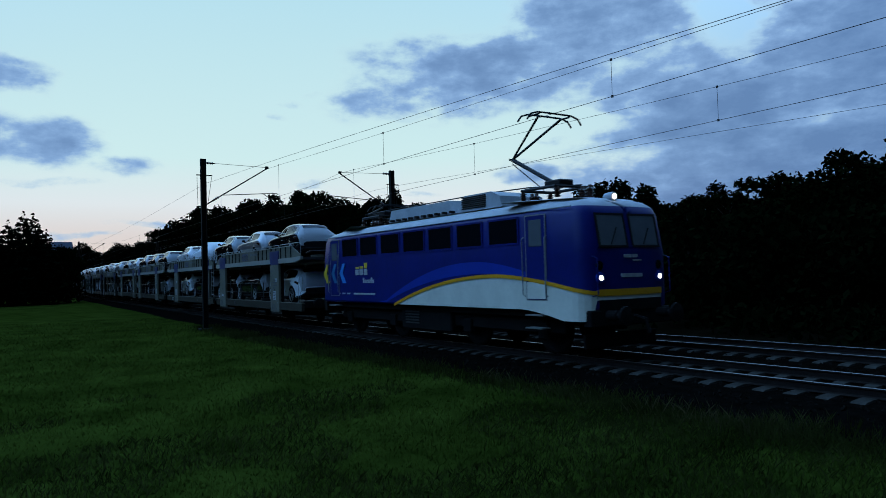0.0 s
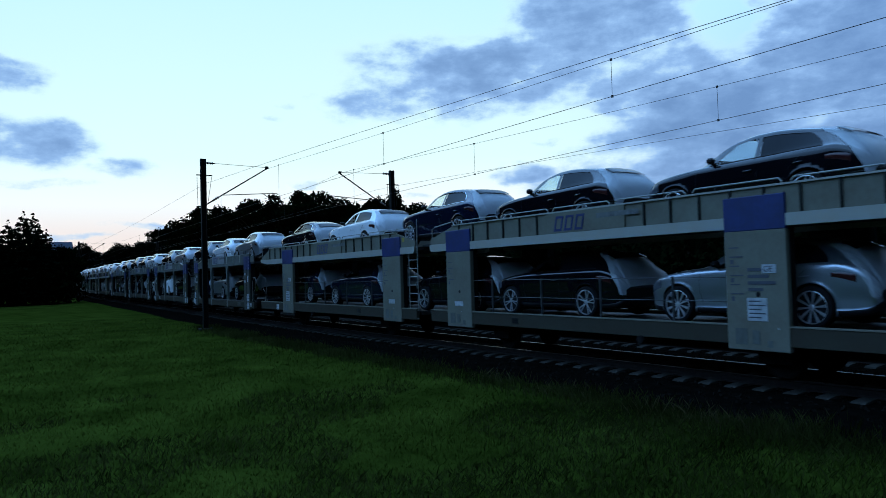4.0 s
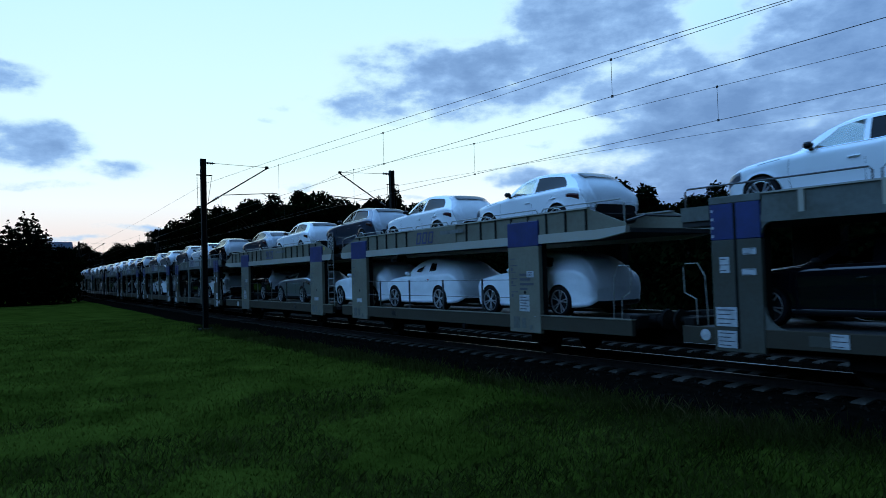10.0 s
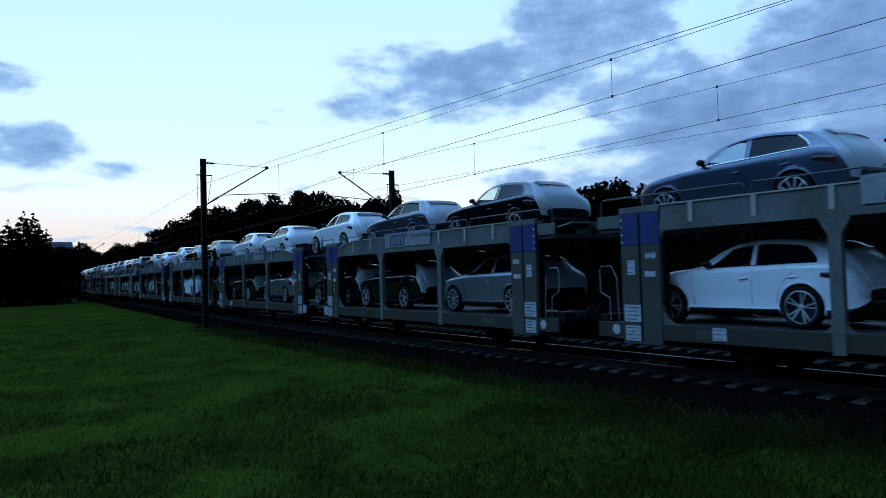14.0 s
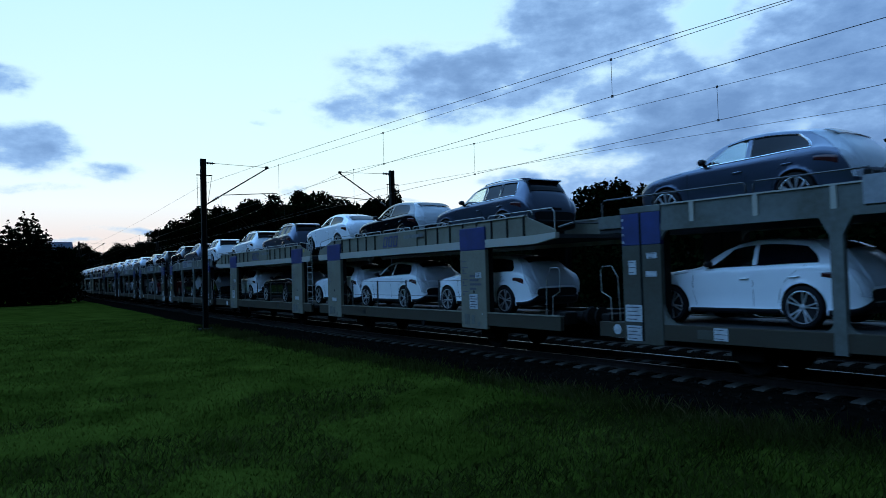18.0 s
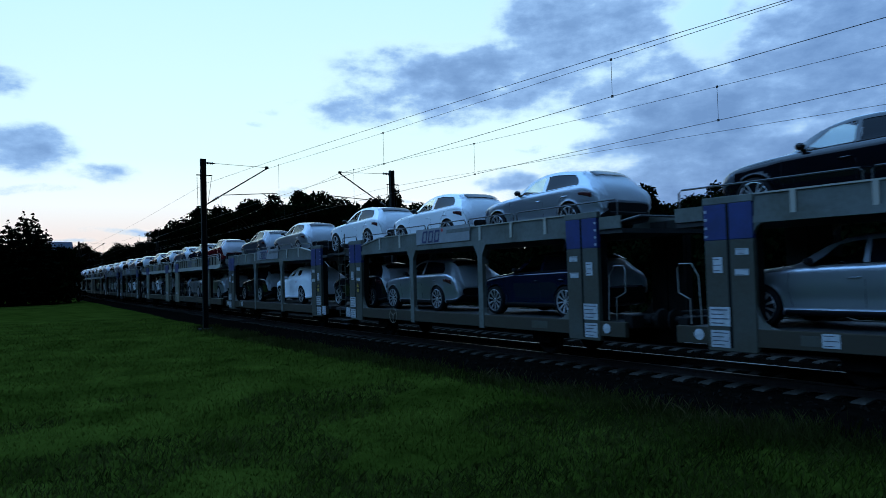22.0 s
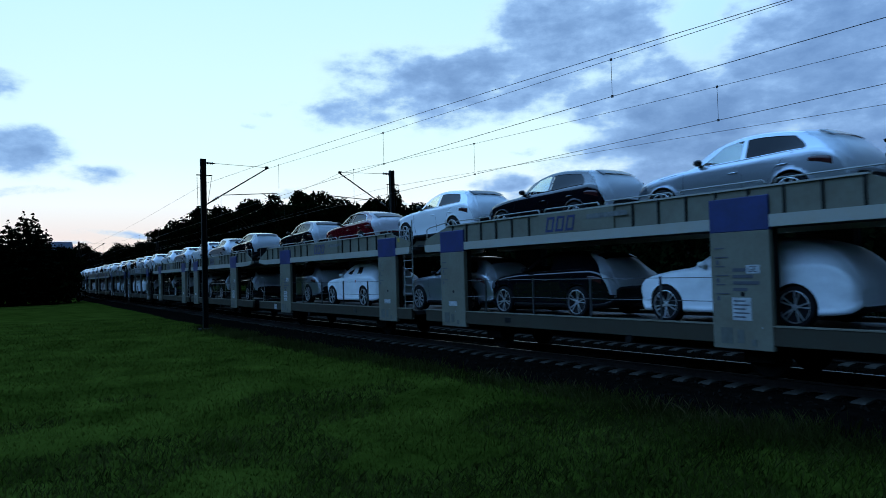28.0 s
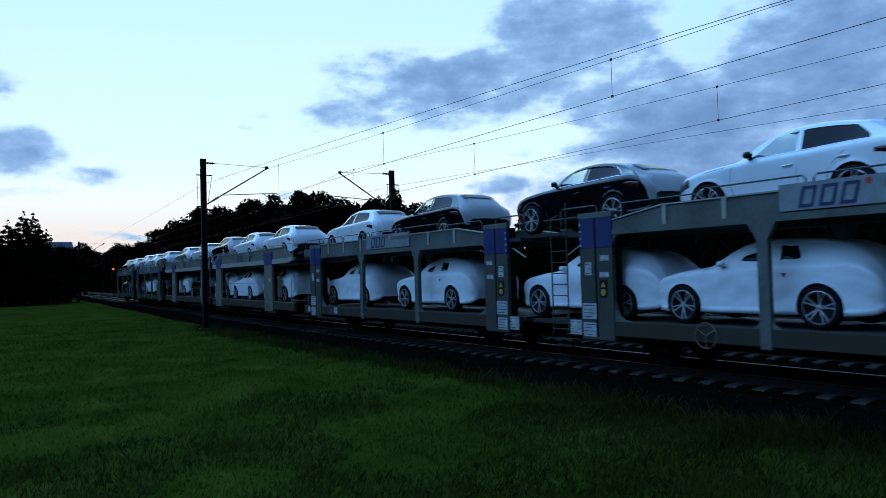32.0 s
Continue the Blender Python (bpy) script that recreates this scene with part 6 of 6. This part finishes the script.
def tail_film(shape):
    """A loose sheet drawn over the hatch, from the roof's end down to the bumper, clear of the lamps."""
    bm = bmesh.new()
    cols = [C_SHOULDER - 8 + 0.5 * k for k in range(2 * (C_TOP - C_SHOULDER + 8) + 1)]
    start = curve(((0.0, 4.82), (0.22, 4.79), (0.30, 4.74), (0.42, 4.64), (0.55, 4.52), (0.72, 4.36), (0.86, 4.24), (1.0, 4.14)))
    rows = []
    for c in cols:
        s = start((c - cols[0]) / (cols[-1] - cols[0])) - (0.12 if shape == "coupe" and c > C_EDGE else 0)
        row = []
        for k in range(17):
            u = k / 16
            x, y, z = body_point(shape, s + (4.912 - s) * u, c)
            puff = 0.012 + 0.012 * math.sin(math.pi * min(1, u * 1.15)) + 0.012 * noise.noise(Vector((x * 7, c * 0.5, z * 6))) + 0.008 * noise.noise(Vector((x * 19, c * 1.3, z * 13)))
            row.append((x + puff * (0.3 + 0.9 * u), y + puff * (0.9 if c <= C_EDGE else 0.2), z + puff * (0.25 if c <= C_EDGE else 1.0)))
        rows.append(row)
    grid = [[bm.verts.new((x, -y, z)) for x, y, z in r] for r in rows] + [[bm.verts.new((x, y, z)) for x, y, z in r] for r in rows[:-1][::-1]]
    for a, b in zip(grid, grid[1:]):
        for k in range(16):
            f = bm.faces.new((a[k], a[k + 1], b[k + 1], b[k]))
            f.smooth = True
    bmesh.ops.recalc_face_normals(bm, faces=bm.faces)
    return bm


def across(shape, x0, x1, lift, width, n=6):
    """A plate over the middle of the roof or hatch between two stations."""
    bm = bmesh.new()
    cols = [C_TOP - (C_TOP - C_EDGE) * width + (C_TOP - C_EDGE) * width * k / 5 for k in range(6)]
    rows = []
    for i in range(n + 1):
        row = []
        for c in cols:
            x, y, z = body_point(shape, x0 + (x1 - x0) * i / n, c)
            row.append((x + lift * 0.6, y, z + lift))
        rows.append([bm.verts.new((x, -y, z)) for x, y, z in row] + [bm.verts.new((x, y, z)) for x, y, z in row[:-1][::-1]])
    for a, b in zip(rows, rows[1:]):
        for k in range(len(a) - 1):
            bm.faces.new((a[k], a[k + 1], b[k + 1], b[k]))
    bmesh.ops.recalc_face_normals(bm, faces=bm.faces)
    return bm


def car_inside():
    """Seats, floor and dashboard."""
    bm = bmesh.new()
    bx(bm, 1.5, 4.3, -0.72, 0.72, 0.4, 0.80)
    for sy in (-0.38, 0.38):
        bx(bm, 2.66, 2.80, sy - 0.23, sy + 0.23, 0.80, 1.20, 0.04), bx(bm, 2.74, 2.83, sy - 0.12, sy + 0.12, 1.23, 1.40, 0.03)
        bx(bm, 3.62, 3.72, sy - 0.10, sy + 0.10, 1.18, 1.33, 0.03)
    bx(bm, 3.5, 3.68, -0.6, 0.6, 0.80, 1.16, 0.04), bx(bm, 1.5, 1.92, -0.70, 0.70, 0.80, 1.04, 0.06)
    ring = [(2.10 + 0.08 * math.sin(q), -0.38 + 0.18 * math.cos(q), 1.02 + 0.16 * math.sin(q)) for q in [2 * math.pi * i / 14 for i in range(15)]]
    tube(bm, ring, 0.016, 5)
    return to_mesh("interior", bm, M_TRIM)


def tyre_mesh():
    return to_mesh("wheel", lathe([(0.285, -0.10), (0.295, -0.125), (0.32, -0.132), (0.36, -0.128), (0.382, -0.108), (0.388, -0.07), (0.39, 0.0), (0.388, 0.07), (0.382, 0.10), (0.36, 0.12), (0.20, 0.1)], 32), M_TYRE, True)


def rim_mesh(spokes):
    """A dished alloy wheel: lip, spokes that fall in towards the hub, and a dark barrel behind."""
    bm = lathe([(0.296, -0.112), (0.299, -0.130), (0.290, -0.133), (0.284, -0.115), (0.268, 0.02)], 32)
    bmesh.ops.delete(bm, geom=[f for f in bm.faces if len(f.verts) > 4], context="FACES")
    for i in range(spokes):
        t = 2 * math.pi * i / spokes
        for off in ((-0.17, 0.17) if spokes == 5 else (-0.055, 0.055) if spokes == 10 else (0.0,)):
            a, b = t + off * 0.55, t + off
            w0, w1 = (0.014, 0.012) if spokes == 5 else (0.009, 0.0105)
            p0 = Vector((0.045 * math.cos(a), -0.095, 0.045 * math.sin(a)))
            p1 = Vector((0.280 * math.cos(b), -0.124, 0.280 * math.sin(b)))
            side = Vector((-math.sin(b), 0, math.cos(b)))
            back = Vector((0, 0.035, 0))
            q = [bm.verts.new(v) for v in (p0 - side * w0, p0 + side * w0, p1 + side * w1, p1 - side * w1, p0 - side * w0 + back, p0 + side * w0 + back, p1 + side * w1 + back, p1 - side * w1 + back)]
            for f in ((0, 1, 2, 3), (0, 4, 5, 1), (1, 5, 6, 2), (2, 6, 7, 3), (3, 7, 4, 0)):
                bm.faces.new([q[k] for k in f])
    n0 = len(bm.faces)
    for profile in ([(0.01, -0.118), (0.05, -0.112), (0.062, -0.08)], [(0.02, 0.0), (0.27, 0.01), (0.272, 0.03)]):
        hub = lathe(profile, 16)
        me = bpy.data.meshes.new("hub")
        hub.to_mesh(me)
        hub.free()
        bm.from_mesh(me)
        bpy.data.meshes.remove(me)
    bmesh.ops.recalc_face_normals(bm, faces=bm.faces)
    bm.faces.ensure_lookup_table()
    for f in bm.faces[n0:]:
        if f.calc_center_median().y > -0.02:
            f.material_index = 1
    return to_mesh("rim", bm, [M_RIM, M_TRIM])


TYRE = tyre_mesh()
RIMS = [rim_mesh(5), rim_mesh(10)]
COAT = {"K": "black", "S": "silver", "W": "white", "G": "dark grey", "B": "dark blue", "R": "red", "X": "white"}
INSIDE = car_inside()


def window_trim(shape, sy, round_it):
    """A strip along the foot of the windows, or right round them."""
    k = PILLARS[shape][0]
    low = [(k[2] + (k[5] - k[2]) * i / 10, C_BELT + 0.5) for i in range(11)]
    if round_it:
        low += [(k[5], c) for c in (C_BELT + 2, C_BELT + 3, C_BELT + 4, C_EDGE - 0.8)] + [(k[5] - (k[5] - k[2]) * i / 8, C_EDGE - 0.8) for i in range(9)]
    pts = [body_point(shape, x, c) for x, c in low]
    return tubes([[(x, sy * (y + 0.004), z) for x, y, z in pts]], 0.013 if round_it else 0.009, 5)


def car(code):
    """code: colour letter, then c for a sloping roof or t for a square tail; wrapped (X) and tail-filmed cars carry white film."""
    paint = code[0]
    shape = "coupe" if "c" in code else "estate" if "t" in code else "suv"
    wrapped, bare = paint == "X", "t" in code
    label = ("new %s SUV with white transit film over its tail" % COAT[paint]) if not (wrapped or bare) else "new SUV wrapped whole in white transit film" if wrapped else "new %s square-backed SUV with roof rails" % COAT[paint]
    c = thing("suv_car", label, "car", "new cars on the train")
    part("body", car_shell(shape, [PAINTS[paint], M_TRIM], 0.014 if wrapped else 0.0, wrapped), None, c)
    if not wrapped:
        part("interior", INSIDE, None, c, "dark seats and dashboard")
    for sy in (-1, 1):
        if wrapped:
            part("side_window", patch(shape, 2.06, 2.66, C_BELT + 1.2, C_BELT + 4.2, sy, 0.026, 0.75), M_GLASS, c, "dark window left open in the film")
            part("side_window", patch(shape, 3.06, 3.52, C_BELT + 1.4, C_BELT + 4.9, sy, 0.026), M_GLASS, c, "square opening in the film")
            part("film_mark", lathe([(0.004, 0.004), (0.06, 0.003), (0.06, 0.0)], 3), M_RED, c, "small red triangle print", at=pose(3.2, sy * 0.995, 0.98, 180 if sy < 0 else 0, -30 if sy < 0 else 30, 0))
        else:
            part("side_window", pane(shape, "front", sy), M_WINDOW, c)
            v = part("side_window", pane(shape, "rear", sy), M_GLASS, c)
            if sy < 0:
                if bare:
                    for x0 in (2.87, 3.66):
                        (xa, ya, za), (xb, yb, zb) = body_point(shape, x0, C_BELT + 0.5), body_point(shape, x0 - 0.05, C_EDGE - 0.6)
                        part("window_pillar", tubes([[(xa, sy * ya, za), ((xa + xb) / 2, sy * ((ya + yb) / 2 + 0.012), (za + zb) / 2), (xb, sy * (yb + 0.004), zb)]], 0.026, 4), M_CHROME, v, "bright window pillar")
                ringed = paint == "R" or bare or code in ("G", "B", "Kc")
                part("window_trim", window_trim(shape, sy, ringed), M_CHROME if ringed or paint in "SW" else M_TRIM, v, "bright window surround" if ringed else "thin trim along the windows' foot")
            for hx in (2.56, 3.60) if sy < 0 else ():
                x, y, z = body_point(shape, hx, C_SHOULDER - 2.6)
                bm = tubes([[(hx, sy * (y - 0.005), z - 0.004), (hx + 0.03, sy * (y + 0.028), z), (hx + 0.17, sy * (y + 0.028), z + 0.006), (hx + 0.2, sy * (y - 0.005), z + 0.008)]], 0.016, 6)
                part("door_handle", bm, PAINTS[paint], c, smooth=True)
        if sy < 0:
            bm = bmesh.new()
            bx(bm, 1.82, 1.98, -1.09, -0.93, 1.15, 1.27, 0.04), bx(bm, 1.86, 1.94, -0.97, -0.86, 1.12, 1.18, 0.02)
            part("mirror", bm, M_WRAP if wrapped else M_TRIM if paint in "KGBR" else PAINTS[paint] if bare else M_TRIM, c, "folded wing mirror" if not wrapped else "")
        if not wrapped:
            if sy < 0:
                part("headlight", patch(shape, 0.10, 0.50, C_SHOULDER - 3.4, C_SHOULDER + 0.4, sy, 0.012, -0.4), M_HEAD, c)
            part("tail_light", patch(shape, 4.20, 4.62, C_SHOULDER - 3.6, C_SHOULDER - 0.8, sy, 0.012, 0.55), M_TAIL, c)
        if bare:
            rail = [(2.5, -0.02), (2.62, 0.035), (3.3, 0.04), (4.0, 0.035), (4.12, -0.02)]
            part("roof_rail", tubes([[(x, sy * 0.575, ROOFS[shape](x) - 0.03 + h) for x, h in rail]], 0.018, 5), M_CHROME, c)
        for ax in AXLES:
            wheel = part("wheel", TYRE, None, c, at=pose(ax, sy * 0.872, 0.39, 0, 0, 0 if sy < 0 else 180))
            part("rim", RIMS[0 if paint in "KWRX" else 1], None, wheel, "silver alloy rim", at=pose(0, -0.004, 0, 0, 17 * ax, 0))
    if wrapped:
        part("windscreen", across(shape, 1.52, 1.74, 0.024, 0.9), M_GLASS, c)
    else:
        part("windscreen", pane(shape, "screen", -1), M_WINDOW, c)
    if not (wrapped or bare):
        part("tail_film", tail_film(shape), M_FILM, c, "loose white protective film")
        part("rear_window", across(shape, 4.42 if shape != "coupe" else 4.34, 4.60, 0.05, 0.8), M_GLASS, c, "dark slot left open in the film")
    elif bare:
        part("rear_window", across(shape, 4.46, 4.73, 0.022, 1.0), M_GLASS, c)
        bm = bmesh.new()
        prism(bm, [(4.10, 1.688), (4.3, 1.692), (4.60, 1.645), (4.63, 1.615), (4.50, 1.58), (4.38, 1.62)], -0.56, 0.56)
        part("roof_spoiler", bm, PAINTS[paint], c)
        part("number_plate", block(4.885, 4.91, -0.26, 0.26, 0.72, 0.83), M_TRIM, c, "blank dark plate")
    return c


# upper and lower deck of each wagon, from its leading end
LOADS = (("K S K X W", "W K K K W"), ("K K B W Kc", "S K K B B"), ("S Wc K S K", "K S B K X"), ("W K K K W", "W K B W K"), ("W W G W Gc", "X X X S K"),
         ("K W G S G", "W K K X W"), ("K G W W W", "S K K S K"), ("K Kc W Wc G", "K X K K W"), ("Gt K Wc Gt Wt", "W W W K W"), ("Wt Gt Kt Kt K", "K K R R S"),
         ("S W W S G", "B S K X K"), ("R B Gc K K", "S S B K W"), ("K G K S K", "K W K S W"), ("S K W Rc K", "X K S X S"), ("K S W S W", "K K S K K"),
         ("W W Kc K W", "K X X X X"), ("W W K W S", "X X X K X"), ("S W W S K", "K X W S K"))
UPPER = {"A": (8.55, 2.95, -2.4, -8.7, -14.5), "B": (9.12, 3.65, -1.8, -8.9, -14.6)}
LOWER = {"A": (8.55, 2.95, -1.6, -8.6, -14.15), "B": (8.9, 2.97, -1.6, -8.6, -14.55)}
LOWER_Z = {"A": (0.962, 0.962, 0.962, 0.962, 1.03), "B": (0.962,) * 5}
UPPER_Z = {"A": (3.02, 3.02, 3.09, 3.02, 3.02), "B": (3.02, 3.02, 3.085, 3.02, 3.02)}
STOCK = {}
for i, (top, bottom) in enumerate(LOADS):
    at = -44.217 - PITCH_OF_WAGONS * i
    for row, xs, zs in ((top, UPPER[KINDS[i]], UPPER_Z[KINDS[i]]), (bottom, LOWER[KINDS[i]], LOWER_Z[KINDS[i]])):
        for code, x, z in zip(row.split(), xs, zs):
            if code not in STOCK:
                STOCK[code] = c = car(code)
            else:
                c = copy_thing(STOCK[code], pose(0, 0, 0))
            TRAIN.append((c, at + x, z, 1.5))

# the last two wagons stay far off: their smallest parts are left away
for carried, at, z, reach in TRAIN:
    if at < -530:
        for o in list(carried.children_recursive):
            if o.name.split(".")[0] in ("door_handle", "mirror", "window_trim", "placard", "rung", "stiffener", "white_tabs", "film_mark", "round_mark", "stencils", "socket", "post", "headlight", "number_bars", "letters"):
                bpy.data.objects.remove(o)


def motions():
    times = list(range(33))
    runs = [run_of(t) for t in times]
    for carried, at, z, reach in TRAIN:
        # each vehicle stands on the line by the two points where its wheels carry it
        rows = []
        for t, r in zip(times, runs):
            (x0, y0, _), (x1, y1, _) = track(at + r - reach), track(at + r + reach)
            rows.append((t, pose((x0 + x1) / 2, (y0 + y1) / 2, z, 0, 0, math.degrees(math.atan2(y1 - y0, x1 - x0)))))
        walk(carried, rows)
        carried.scale = (0.98, 1.0, 1.0)
    walk(CLOUDS, [(0, pose(0, 0, 2.1)), (16, pose(0, 0, 2.1, -0.25, -0.35, 1.15)), (32, pose(0, 0, 2.1, -0.5, -0.7, 2.3))])


build_sleepers(TRACKS)
motions()
